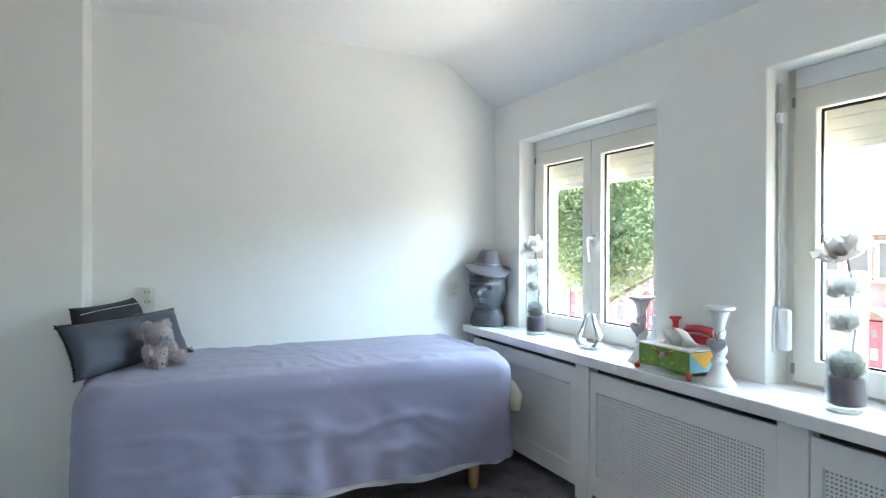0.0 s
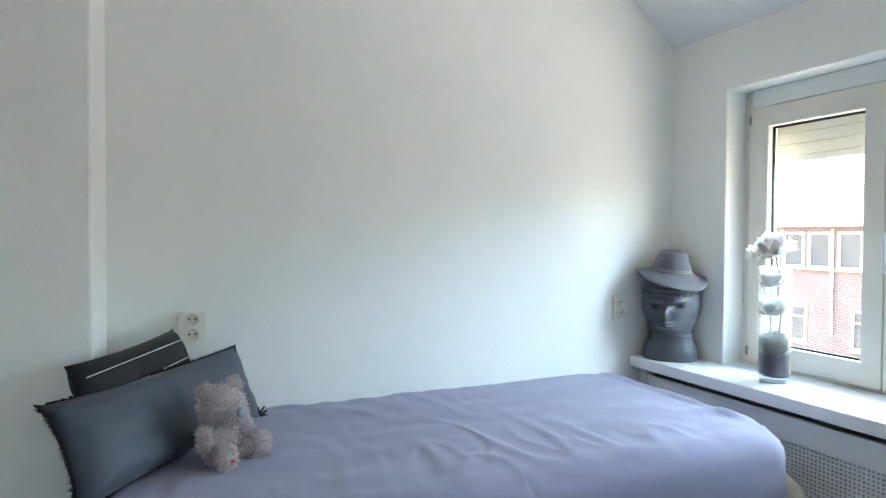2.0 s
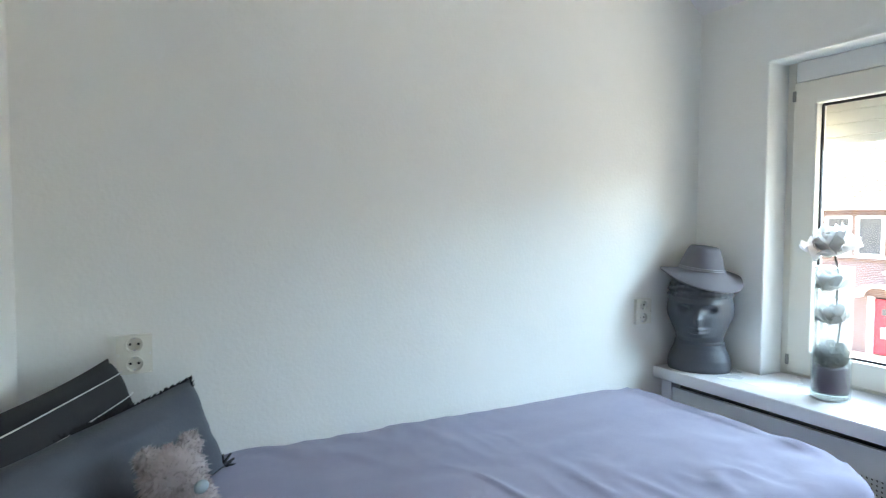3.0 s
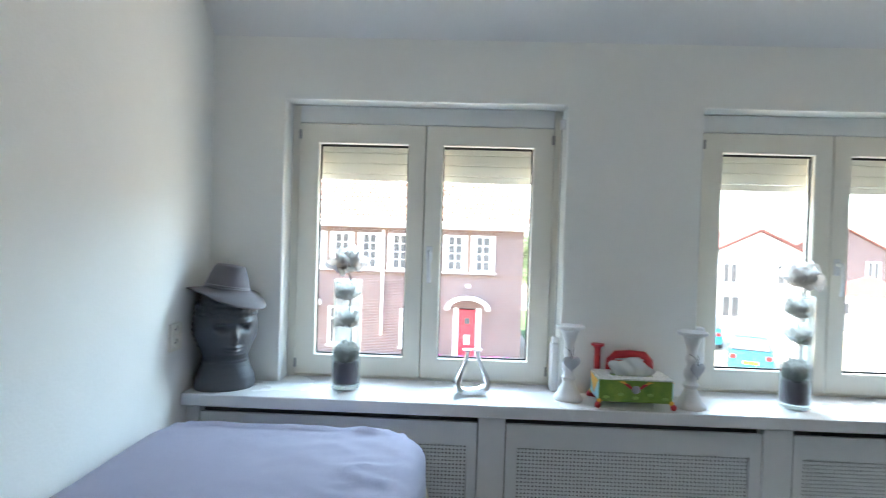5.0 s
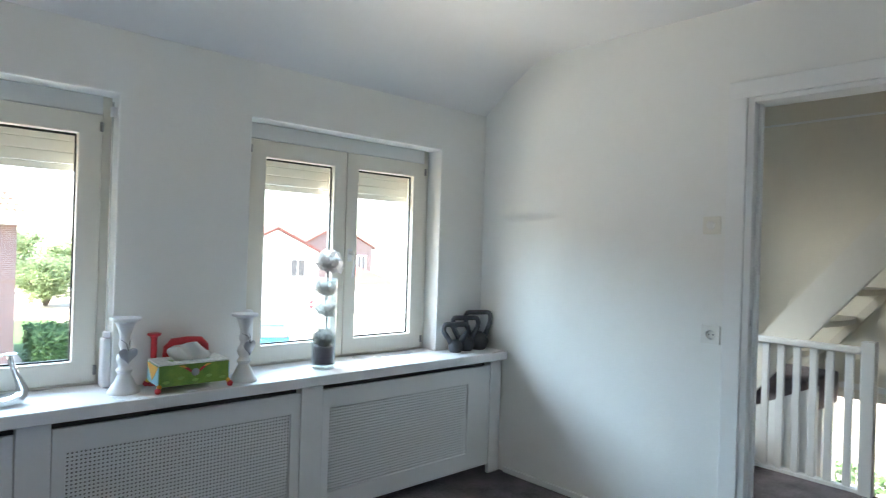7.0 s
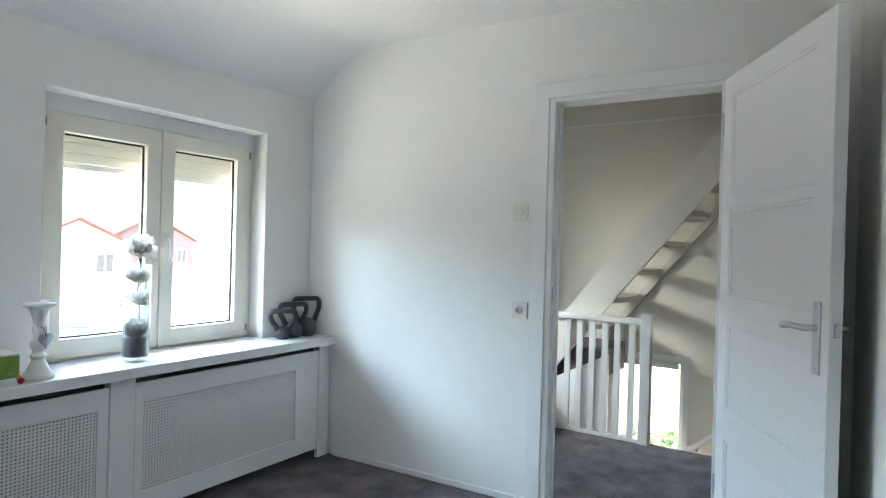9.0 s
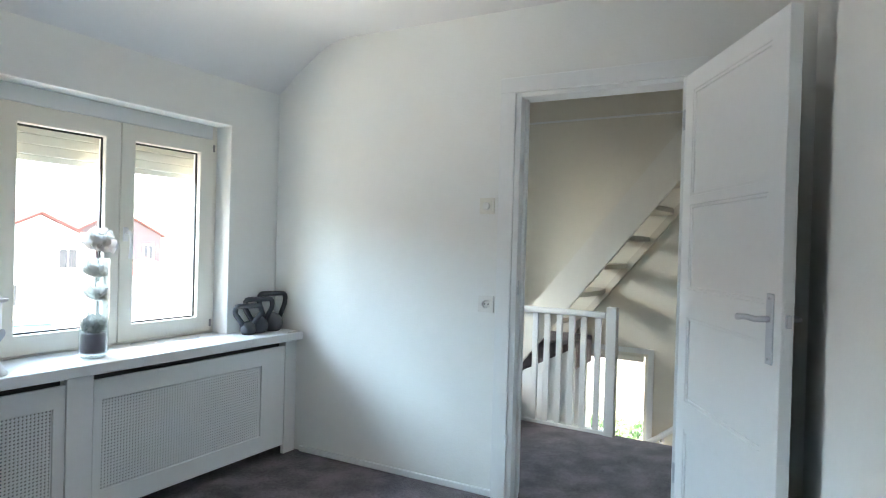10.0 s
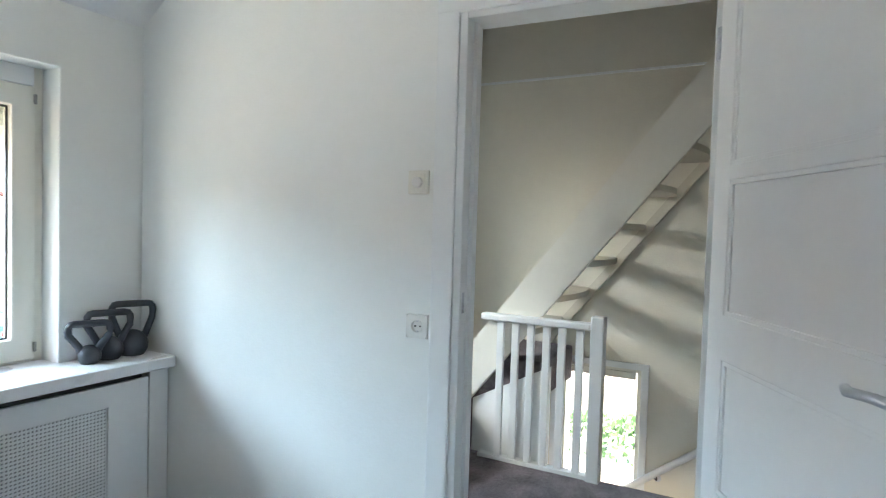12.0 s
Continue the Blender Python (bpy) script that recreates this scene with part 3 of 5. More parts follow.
# ---- bed ----
def rrect(x0, x1, y0, y1, r, n=14, per=10):
    """Points round a rectangle with rounded corners, evenly spread."""
    pts = []
    cs_ = [(x1 - r, y1 - r, 0), (x0 + r, y1 - r, 90), (x0 + r, y0 + r, 180), (x1 - r, y0 + r, 270)]
    for i, (cx, cy, a0) in enumerate(cs_):
        for k in range(per + 1):
            a = radians(a0 + 90 * k / per)
            pts.append((cx + r * math.cos(a), cy + r * math.sin(a)))
        nx, ny, b0 = cs_[(i + 1) % 4]
        q = (nx + r * math.cos(radians(b0)), ny + r * math.sin(radians(b0)))
        p = pts[-1]
        m = max(2, int(math.dist(p, q) / 0.02))
        for k in range(1, m):
            pts.append((p[0] + (q[0] - p[0]) * k / m, p[1] + (q[1] - p[1]) * k / m))
    return pts


def ridge(y, fold):
    """The stitched fold across the foot of the spread."""
    return 0.013 * math.exp(-((y + 0.485) / 0.014) ** 2) if fold > 0.01 else 0.0


def drape(x0, x1, y0, y1, top, bottom, r, edge, fold, seed):
    """A cloth over a mattress: rings from the middle of the top out over the rounded edge and down to the hem."""
    bm = bmesh.new()
    base = rrect(x0, x1, y0, y1, r)
    cx, cy = (x0 + x1) / 2, (y0 + y1) / 2
    rows = []
    inner = [(x - math.copysign(min(edge, abs(x - cx)), x - cx), y - math.copysign(min(edge, abs(y - cy)), y - cy)) for x, y in base]
    for s in [0.03 + 0.95 * k / 44 for k in range(45)]:
        rows.append([(cx + (x - cx) * s, cy + (y - cy) * s, top) for x, y in inner])
    for k in range(7):
        a = radians(90 * k / 6)
        o = edge * (1 - math.sin(a))
        rows.append([(x - math.copysign(min(o, abs(x - cx)), x - cx), y - math.copysign(min(o, abs(y - cy)), y - cy), top - edge * (1 - math.cos(a))) for x, y in base])
    n = len(base)
    steps = 26
    for k in range(1, steps + 1):
        f = k / steps
        row = []
        for i, (x, y) in enumerate(base):
            s = i / n * 60
            w = fold * f * (math.sin(s * 1.3 + seed) + 0.6 * math.sin(s * 2.9 + 2 * seed) + 0.5 * noise.noise((s * 0.5, f * 2, seed)))
            d = Vector((x - cx, y - cy)).normalized()
            w += 0.011 * (1 - min(1, abs(noise.noise((s * 0.22 + f * 1.2, f * 3.0, seed + 3))) * 5)) * min(1, 3 * f) + 0.006 * (1 - min(1, abs(noise.noise((s * 0.45 - f * 1.6, f * 2.2, seed + 8))) * 4)) * min(1, 2 * f) + ridge(y, fold) * min(1, 4 * f)
            hem = bottom + 0.03 * noise.noise((x * 2, y * 2, seed + 5)) * f + 0.012 * math.sin(s * 1.1)
            out = 0.015 * f
            px = x + d.x * (w + out) if x > x0 + 0.03 else x
            py = y + d.y * 0.4 * (w + out)
            row.append((max(px, x0), py, (top - edge) + (hem - top + edge) * f))
        rows.append(row)
    vr = []
    for row in rows:
        vr.append([bm.verts.new((x, y, z + (ridge(y, fold) + 0.006 * noise.noise((x * 2.2, y * 2.2, 3.1)) + 0.004 * noise.noise((x * 11, y * 3.5, 1.7)) + 0.012 * (1 - min(1, abs(noise.noise((x * 2.6, y * 7.0, 8.2))) * 5)) * max(0, noise.noise((x * 1.3, y * 1.3, 4.4)) + 0.35) + 0.008 * (1 - min(1, abs(noise.noise((x * 5.0 + y * 2, y * 12.0, 2.9))) * 4)) * max(0, noise.noise((x * 2.1, y * 2.1, 9.4)) + 0.25) if z > top - 0.02 else 0))) for x, y, z in row])
    for a, b in zip(vr, vr[1:]):
        for i in range(n):
            bm.faces.new((a[i], a[(i + 1) % n], b[(i + 1) % n], b[i]))
    bm.faces.new(vr[0])
    return bm


bed = thing("bed", (0, 0, 0), "single bed on round beech legs against the wall", "bed")
for lx in (0.12, 0.79):
    for ly in (-2.25, -0.60):
        lg = lathe([(0.022, 0.0), (0.026, 0.02), (0.032, 0.19)], 18)
        bmesh.ops.transform(lg, matrix=Matrix.Translation((lx, ly, 0.0)), verts=lg.verts)
        part("leg", lg, BEECH, bed, "turned beech leg", smooth=True, angle=40)
part("frame", bx(0.03, 0.87, -2.35, -0.46, 0.18, 0.32, 0.02), SHEET, bed, "white fabric bed base")
part("mattress", bx(0.02, 0.885, -2.36, -0.445, 0.325, 0.65, 0.06, 4), SHEET, bed, "white mattress", smooth=True)
part("sheet", drape(0.0, 0.885, -2.345, -0.44, 0.66, 0.135, 0.09, 0.07, 0.008, 2.0), SHEET, bed, "white sheet hanging under the spread", smooth=True)
dv = tube([(0.55, -0.40, 0.50), (0.68, -0.39, 0.515), (0.80, -0.40, 0.50), (0.89, -0.415, 0.47), (0.92, -0.44, 0.41)], 0.06, 14, radii=[0.026, 0.042, 0.046, 0.040, 0.022])
for v in dv.verts:
    v.co += Vector((0, 0.02, 0)) * noise.noise(v.co * 14)
part("duvet_end", dv, DUVET, bed, "cream yellow duvet bulging out at the foot", smooth=True)
tagged(part("bedspread", drape(-0.02, 0.925, -2.37, -0.405, 0.685, 0.185, 0.13, 0.085, 0.011, 0.7), SPREAD, smooth=True),
       "plain lilac-grey cotton bedspread hanging over the bed", "bedspread")


def cushion(name, w, h, t, m, material, label, category, puff=0.5):
    """A stuffed cushion: width x, height z, thickness y."""
    th = thing(name, m, label, category)
    bm = bmesh.new()
    N = 22
    grid = {}
    for s in (1, -1):
        for i in range(N + 1):
            for j in range(N + 1):
                u, v = 2 * i / N - 1, 2 * j / N - 1
                if s == -1 and (abs(u) == 1 or abs(v) == 1):
                    grid[s, i, j] = grid[1, i, j]
                    continue
                k = max(0, (1 - u ** 4) * (1 - v ** 4)) ** puff
                pin = 1 - 0.07 * (1 - u * u) * abs(v) ** 3
                pin2 = 1 - 0.07 * (1 - v * v) * abs(u) ** 3
                wr = 0.008 * noise.noise((u * 3, v * 3, s * 2.0)) * k + 0.005 * noise.noise((u * 8, v * 5, s * 4.0)) * k
                grid[s, i, j] = bm.verts.new((u * w / 2 * pin2, s * (t / 2 * k + wr), (v * pin + 1) * h / 2))
    for s in (1, -1):
        for i in range(N):
            for j in range(N):
                f = [grid[s, i, j], grid[s, i + 1, j], grid[s, i + 1, j + 1], grid[s, i, j + 1]]
                bm.faces.new(f if s == 1 else f[::-1])
    part("cushion_cover", bm, material, th, smooth=True)
    return th


def edge_path(w, h, n=26):
    pts = []
    for k in range(n):
        u = 2 * k / n - 1
        pts.append((u * w / 2, (-1 * (1 - 0.07 * (1 - u * u)) + 1) * h / 2))
    for k in range(n):
        v = 2 * k / n - 1
        pts.append((w / 2 * (1 - 0.07 * (1 - v * v)), (v + 1) * h / 2))
    q = [(-x, h - z) for x, z in pts]
    return pts + q


# big slate pillow leaning on the pier, with a ragged black fringe
pm = Matrix.Translation((0.415, -2.150, 0.688)) @ Matrix.Rotation(radians(-38), 4, "Z") @ Matrix.Rotation(radians(23), 4, "X")
pil = cushion("pillow", 0.72, 0.24, 0.13, pm, PILLOW, "slate-grey satin pillow with ragged black fringe leaning on the wall", "pillow")
rng = random.Random(4)
V, F = [], []
ep = edge_path(0.72, 0.24, 80)
for k, (x, z) in enumerate(ep):
    nx, nz = ep[(k + 1) % len(ep)]
    out = Vector((x, z - 0.12)).normalized()
    for _ in range(4):
        f = rng.random()
        bx_, bz_ = x + (nx - x) * f, z + (nz - z) * f
        ln = rng.uniform(0.004, 0.010)
        dy = rng.uniform(-0.01, 0.01)
        o = len(V)
        tx, tz = (nx - x) * 0.5, (nz - z) * 0.5
        V += [(bx_ - tx, -0.004, bz_ - tz), (bx_ + tx, 0.004, bz_ + tz), (bx_ + out.x * ln + rng.uniform(-.006, .006), dy, bz_ + out.y * ln + rng.uniform(-.006, .006))]
        F.append((o, o + 1, o + 2))
raw("fringe", V, F, FRINGE, pil)["label"] = "ragged black fringe"
for cxn, cz in ((-0.355, 0.005),):
    tb = bmesh.new()
    for k in range(9):
        a = -0.6 + 0.15 * k
        join(tb, tube([(cxn, 0, cz), (cxn + math.copysign(0.035, cxn) * math.cos(a), 0.012 * math.sin(k * 2.1), cz + 0.035 * math.sin(a))], 0.003, 5))
    part("tassel", tb, FRINGE, pil, "black corner tassel")

cm = Matrix.Translation((0.335, -2.195, 0.69)) @ Matrix.Rotation(radians(-24), 4, "Z") @ Matrix.Rotation(radians(22), 4, "X")
cu = cushion("striped_cushion", 0.56, 0.305, 0.11, cm, BLACKCL, "black cushion with thin white stripes behind the pillow", "cushion")
for z in (0.262, 0.205, 0.15):
    pts = [(-0.26 + 0.026 * k, 0.0570 * max(0, (1 - ((-0.26 + 0.026 * k) / 0.28) ** 4) * (1 - (2 * z / 0.305 - 1) ** 4)) ** 0.5 + 0.002, z) for k in range(21)]
    part("stripe", tube(pts, 0.0016, 6), STRIPE, cu, "thin white stripe")
# plush bear sitting against the pillow
rng = random.Random(9)
blobs = [((0, 0, 0.085), (0.075, 0.066, 0.085)), ((0, 0.022, 0.205), (0.086, 0.074, 0.076)), ((0, 0.088, 0.182), (0.044, 0.034, 0.036)),
         ((-0.066, 0.01, 0.268), (0.030, 0.018, 0.028)), ((0.066, 0.01, 0.268), (0.030, 0.018, 0.028)),
         ((-0.085, 0.035, 0.105), (0.03, 0.03, 0.055)), ((0.085, 0.035, 0.105), (0.03, 0.03, 0.055)),
         ((-0.075, 0.065, 0.038), (0.040, 0.055, 0.036)), ((0.055, 0.07, 0.04), (0.038, 0.058, 0.038)), ((-0.10, 0.11, 0.05), (0.036, 0.024, 0.046)), ((0.065, 0.12, 0.052), (0.038, 0.024, 0.048))]
bear = bmesh.new()
V, F = [], []
for c, s in blobs:
    b = ball(1, 3)
    for v in b.verts:
        d = v.co.normalized()
        v.co = Vector((c[0] + d.x * s[0], c[1] + d.y * s[1], c[2] + d.z * s[2])) + d * 0.005 * noise.noise(d * 6 + Vector(c) * 30)
    join(bear, b)
    for _ in range(int(620 * (s[0] * s[1] * s[2]) ** (1 / 3) / 0.04)):
        d = Vector((rng.gauss(0, 1), rng.gauss(0, 1), rng.gauss(0, 1))).normalized()
        p = Vector((c[0] + d.x * s[0], c[1] + d.y * s[1], c[2] + d.z * s[2]))
        t = d.orthogonal().normalized()
        t = Matrix.Rotation(rng.random() * 6.28, 3, d) @ t
        tip = p + d * rng.uniform(0.006, 0.020) + t * rng.uniform(0.004, 0.014) - Vector((0, 0, 0.003))
        w = t.cross(d) * rng.uniform(0.0018, 0.0045)
        vs = [bear.verts.new(q) for q in (p - w, p + w, tip)]
        bear.faces.new(vs)
bob = part("teddy_bear", bear, FUR, smooth=True)
bob.matrix_world = Matrix.Translation((0.497, -2.072, 0.690)) @ Matrix.Rotation(radians(-54), 4, "Z") @ Matrix.Rotation(radians(3), 4, "X") @ Matrix.Scale(0.70, 4)
tagged(bob, "fluffy grey-brown teddy bear sitting against the pillow", "teddy bear")
part("nose", ball(0.023, 2, (1, 0.6, 0.8), (0, 0.125, 0.190)), NOSE, bob, "pale blue-grey nose", smooth=True)
part("patch", bx(0.058, 0.072, 0.141, 0.147, 0.03, 0.042, 0.002), PATCH, bob, "small red foot patch")


# ---- things on the sill ----
def stone_head():
    """A carved head on a broad neck, features only hinted at, facing -y."""
    bm = bmesh.new()
    N, Mz = 96, 110
    rows = []
    for j in range(Mz + 1):
        f = j / Mz
        z = 0.34 * f
        # radius along the height: foot, neck, jaw, skull
        keys = [(0.0, 0.106), (0.03, 0.110), (0.10, 0.108), (0.16, 0.099), (0.20, 0.090), (0.25, 0.085), (0.31, 0.088), (0.40, 0.100), (0.50, 0.109), (0.62, 0.115), (0.74, 0.113), (0.82, 0.099), (0.88, 0.080), (0.95, 0.055), (1.0, 0.012)]
        for (a, ra), (b, rb) in zip(keys, keys[1:]):
            if a <= f <= b:
                r = ra + (rb - ra) * (f - a) / (b - a)
        row = []
        for i in range(N):
            a = 2 * math.pi * i / N
            x, y = math.cos(a) * r, math.sin(a) * r * (0.86 if f > 0.25 else 0.8)
            front = max(0, -math.sin(a))
            side = math.cos(a)
            if f > 0.27:
                x *= 0.93
            if 0.27 < f < 0.36:
                y -= 0.028 * front ** 2 * min(1, (f - 0.27) / 0.06)
            elif 0.36 <= f < 0.8:
                y -= 0.028 * front ** 2 * (1 - max(0, f - 0.6) / 0.3)
            nose = math.exp(-(side / 0.105) ** 2) * front * max(0, 1 - abs(f - 0.50) / 0.10) * (1.25 - (f - 0.40) * 4.5 if f > 0.40 else 0)
            y -= 0.046 * max(0, nose)
            eye = math.exp(-((abs(side) - 0.40) / 0.17) ** 2) * math.exp(-((f - 0.575) / 0.03) ** 2) * front
            y += 0.030 * eye
            brow = math.exp(-((abs(side) - 0.40) / 0.25) ** 2) * math.exp(-((f - 0.63) / 0.02) ** 2) * front
            y -= 0.020 * brow
            lip = math.exp(-(side / 0.24) ** 2) * (math.exp(-((f - 0.405) / 0.012) ** 2) + math.exp(-((f - 0.375) / 0.012) ** 2)) * front
            y -= 0.024 * lip
            ear = math.exp(-((abs(side) - 0.98) / 0.1) ** 2) * math.exp(-((f - 0.52) / 0.11) ** 2)
            x += math.copysign(0.012, x) * ear
            if 0.68 < f < 0.80 or (0.34 < f < 0.80 and math.sin(a) > 0.25):
                q = 0.008 * abs(math.sin(a * 13)) * abs(math.sin(f * 62))
                x += math.cos(a) * q
                y += math.sin(a) * q
            row.append(bm.verts.new((x, y, z)))
        rows.append(row)
    for a, b in zip(rows, rows[1:]):
        for i in range(N):
            bm.faces.new((a[i], a[(i + 1) % N], b[(i + 1) % N], b[i]))
    bm.faces.new(rows[0][::-1])
    bm.faces.new(rows[-1])
    return bm


hd = part("stone_head", stone_head(), STONE, smooth=True)
hd.matrix_world = Matrix.Translation((0.085, -0.125, SILLZ)) @ Matrix.Rotation(radians(36), 4, "Z") @ Matrix.Diagonal((1.08, 1.06, 1.28, 1))
tagged(hd, "dark grey carved stone head ornament wearing a hat", "ornament")

hat = thing("hat", Matrix.Translation((0.085, -0.125, SILLZ + 0.380)) @ Matrix.Rotation(radians(80), 4, "Z") @ Matrix.Rotation(radians(3), 4, "Y") @ Matrix.Rotation(radians(6), 4, "X") @ Matrix.Diagonal((0.89, 0.87, 0.97, 1)), "grey felt hat with a wavy brim on the stone head", "hat")
bm = bmesh.new()
N = 48
rows = []
for k, (r, z) in enumerate([(0.172, 0), (0.168, 0.004), (0.15, 0.006), (0.13, 0.009), (0.114, 0.013), (0.105, 0.020), (0.100, 0.038), (0.092, 0.062), (0.082, 0.086), (0.073, 0.104), (0.064, 0.113), (0.050, 0.113), (0.028, 0.098), (0.006, 0.092)]):
    row = []
    for i in range(N):
        a = 2 * math.pi * i / N
        brim = max(0, (r - 0.104) / 0.066)
        dz = brim ** 1.3 * (-0.050 * max(0, -math.sin(a + 0.25)) ** 1.6 + 0.006 * abs(math.cos(a)) ** 3 - 0.010 * max(0, math.sin(a)) + 0.008 * math.sin(3 * a + 1))
        pinch = 1 - (0.22 * max(0, (z - 0.06) / 0.06) * (1 - abs(math.sin(a))) if z > 0.06 else 0)
        cr = 0.9 if r < 0.11 else 0.9 + 0.1 * brim
        row.append(bm.verts.new((r * cr * math.cos(a) * pinch, r * cr * math.sin(a) * 1.05, z + dz)))
    rows.append(row)
for a, b in zip(rows, rows[1:]):
    for i in range(N):
        bm.faces.new((a[i], a[(i + 1) % N], b[(i + 1) % N], b[i]))
bm.faces.new(rows[-1])
felt = part("felt", bm, FELT, hat, smooth=True)
sm = felt.modifiers.new("thick", "SOLIDIFY")
sm.thickness = 0.003
for z, r in ((0.022, 0.0955), (0.029, 0.0945)):
    part("band", tube([(r * math.cos(2 * math.pi * k / 40), r * 1.05 * math.sin(2 * math.pi * k / 40), z) for k in range(40)], 0.0028, 6, closed=True), BAND, hat, "silver braided hat band", smooth=True)


def flower(r, rng):
    """A fabric rose: layered cupped petals."""
    bm = bmesh.new()
    for layer, (n, sc, tilt) in enumerate(((6, 1.0, 18), (6, 0.85, 38), (5, 0.62, 58), (4, 0.38, 76))):
        for k in range(n):
            a = 2 * math.pi * (k + 0.5 * layer) / n + rng.uniform(-0.2, 0.2)
            L, W = r * sc * rng.uniform(0.9, 1.1), r * sc * 0.62
            rows = []
            for i in range(6):
                f = i / 5
                wd_ = W * math.sin(math.pi * (0.12 + 0.78 * f)) ** 0.8
                row = []
                for j in range(5):
                    g = j / 4 * 2 - 1
                    x = L * f
                    y = wd_ * g
                    z = 0.35 * W * g * g * f + 0.25 * L * f * f * (1 if layer else -0.35) + 0.05 * r * noise.noise((x * 40, y * 40, k + layer * 7))
                    row.append(bm.verts.new(Matrix.Rotation(a, 3, "Z") @ (Matrix.Rotation(radians(-tilt + rng.uniform(-8, 8)), 3, "Y") @ Vector((x, y, z)))))
                rows.append(row)
            for p, q in zip(rows, rows[1:]):
                for j in range(4):
                    bm.faces.new((p[j], p[j + 1], q[j + 1], q[j]))
    return bm


def vase(x, y, seed):
    v = thing("glass_vase", (x, y, SILLZ), "tall glass cylinder vase with grey fabric roses and sand", "vase", "vases on the sill")
    rng = random.Random(seed)
    R, H = 0.050, 0.350
    gl = lathe([(0.0005, 0.0), (R - 0.004, 0.0), (R, 0.004), (R, H - 0.003), (R - 0.001, H), (R - 0.003, H), (R - 0.004, H - 0.004), (R - 0.004, 0.020), (0.0005, 0.018)], 40, False)
    g = part("glass", gl, VGLASS, v, "clear glass cylinder", smooth=True, angle=40)
    g.visible_shadow = False
    part("glass_rim", tube([((R - 0.0018) * math.cos(a * math.pi / 16), (R - 0.0018) * math.sin(a * math.pi / 16), H) for a in range(33)], 0.0022, 8), RIMG, v, "thick polished glass rim", smooth=True)
    part("glass_foot", lathe([(R - 0.006, 0.003), (R - 0.005, 0.017)], 32), SOLIDG, v, "thick glass foot", smooth=True, angle=40)
    part("sand", lathe([(R - 0.006, 0.021), (R - 0.0055, 0.024), (R - 0.0055, 0.080), (R - 0.010, 0.086), (0.001, 0.088)], 32), SAND, v, "aubergine coloured sand", smooth=True, angle=40)
    ms = ball(0.044, 3, (1, 1, 0.9), (0, 0, 0.117))
    for q in ms.verts:
        d = (q.co - Vector((0, 0, 0.117)))
        q.co += d * (0.22 * noise.noise(q.co * 60) - 0.06)
    for _ in range(140):
        d = Vector((rng.gauss(0, 1), rng.gauss(0, 1), rng.gauss(0, 0.8))).normalized()
        p = Vector((0, 0, 0.117)) + d * 0.036
        e = p + d * 0.004 + Vector((rng.uniform(-.012, .012), rng.uniform(-.012, .012), rng.uniform(-.012, .014)))
        e.xy = e.xy * min(1, 0.045 / max(0.001, e.xy.length))
        join(ms, tube([p, (p + e) / 2 + d * 0.004, e], 0.0012, 3))
    part("moss", ms, MOSS, v, "ball of dry grey moss")
    for k, (z, r, ox, oy) in enumerate(((0.208, 0.064, 0.004, -0.002), (0.292, 0.066, -0.006, 0.004), (0.386, 0.084, rng.uniform(-.008, .008), -0.006))):
        fl = flower(r * 0.92, rng)
        lim = 0.0445 if k < 2 else 1
        tlt = Matrix.Translation((ox, oy, z)) @ Matrix.Rotation(radians(rng.uniform(15, 40) if k < 2 else 22), 4, "X") @ Matrix.Rotation(rng.random() * 6, 4, "Z")
        bmesh.ops.transform(fl, matrix=tlt @ Matrix.Diagonal((1, 1, 1.15, 1)), verts=fl.verts)
        for q in fl.verts:
            d = q.co.xy.length
            if d > lim:
                q.co.xy = q.co.xy * (lim / d)
        f = part("flower", fl, PETAL, v, "grey-white fabric rose", smooth=True)
    part("stem", tube([(0.008, 0.0, 0.086), (0.016, 0.01, 0.2), (0.006, 0.006, 0.26), (0.012, 0.0, 0.34), (0.0, -0.004, 0.39)], 0.0032, 6), STEM, v, "dark twig stem")
    v.scale = (1.17, 1.17, 1.25)
    return v


vase(0.562, -0.070, 3)
vase(2.345, -0.098, 8)

# looped aluminium ornament
half = [(0.020, 0.163), (0.022, 0.15), (0.027, 0.13), (0.036, 0.105), (0.048, 0.078), (0.058, 0.054), (0.062, 0.036), (0.057, 0.020), (0.044, 0.009), (0.026, 0.003), (0.008, 0.0015)]
pts = [(-x, 0, z) for x, z in half] + [(x, 0, z) for x, z in reversed(half)]
lp = bmesh.new()
rows = []
for i, p in enumerate(pts):
    a, b = Vector(pts[max(0, i - 1)]), Vector(pts[min(len(pts) - 1, i + 1)])
    d = (b - a).normalized()
    nn = Vector((-d.z, 0, d.x))
    low = max(0, 1 - p[2] / 0.10)
    hw, ht = 0.015 + 0.022 * low, 0.0065 + 0.010 * low
    P = Vector(p)
    rows.append([lp.verts.new(P + nn * s * ht + Vector((0, t * hw, 0))) for s, t in ((-1, -0.7), (-0.6, -1), (0.6, -1), (1, -0.7), (1, 0.7), (0.6, 1), (-0.6, 1), (-1, 0.7))])
for a, b in zip(rows, rows[1:]):
    for k in range(8):
        lp.faces.new((a[k], a[(k + 1) % 8], b[(k + 1) % 8], b[k]))
lp.faces.new(rows[0])
lp.faces.new(rows[-1])
for sx in (-0.021, 0.021):
    cup = lathe([(0.006, 0.160), (0.019, 0.166), (0.021, 0.172), (0.017, 0.172), (0.004, 0.167)], 18)
    join(lp, cup, Matrix.Translation((sx, 0, 0)))
lo = part("candle_loop", lp, ALU, smooth=True, angle=50)
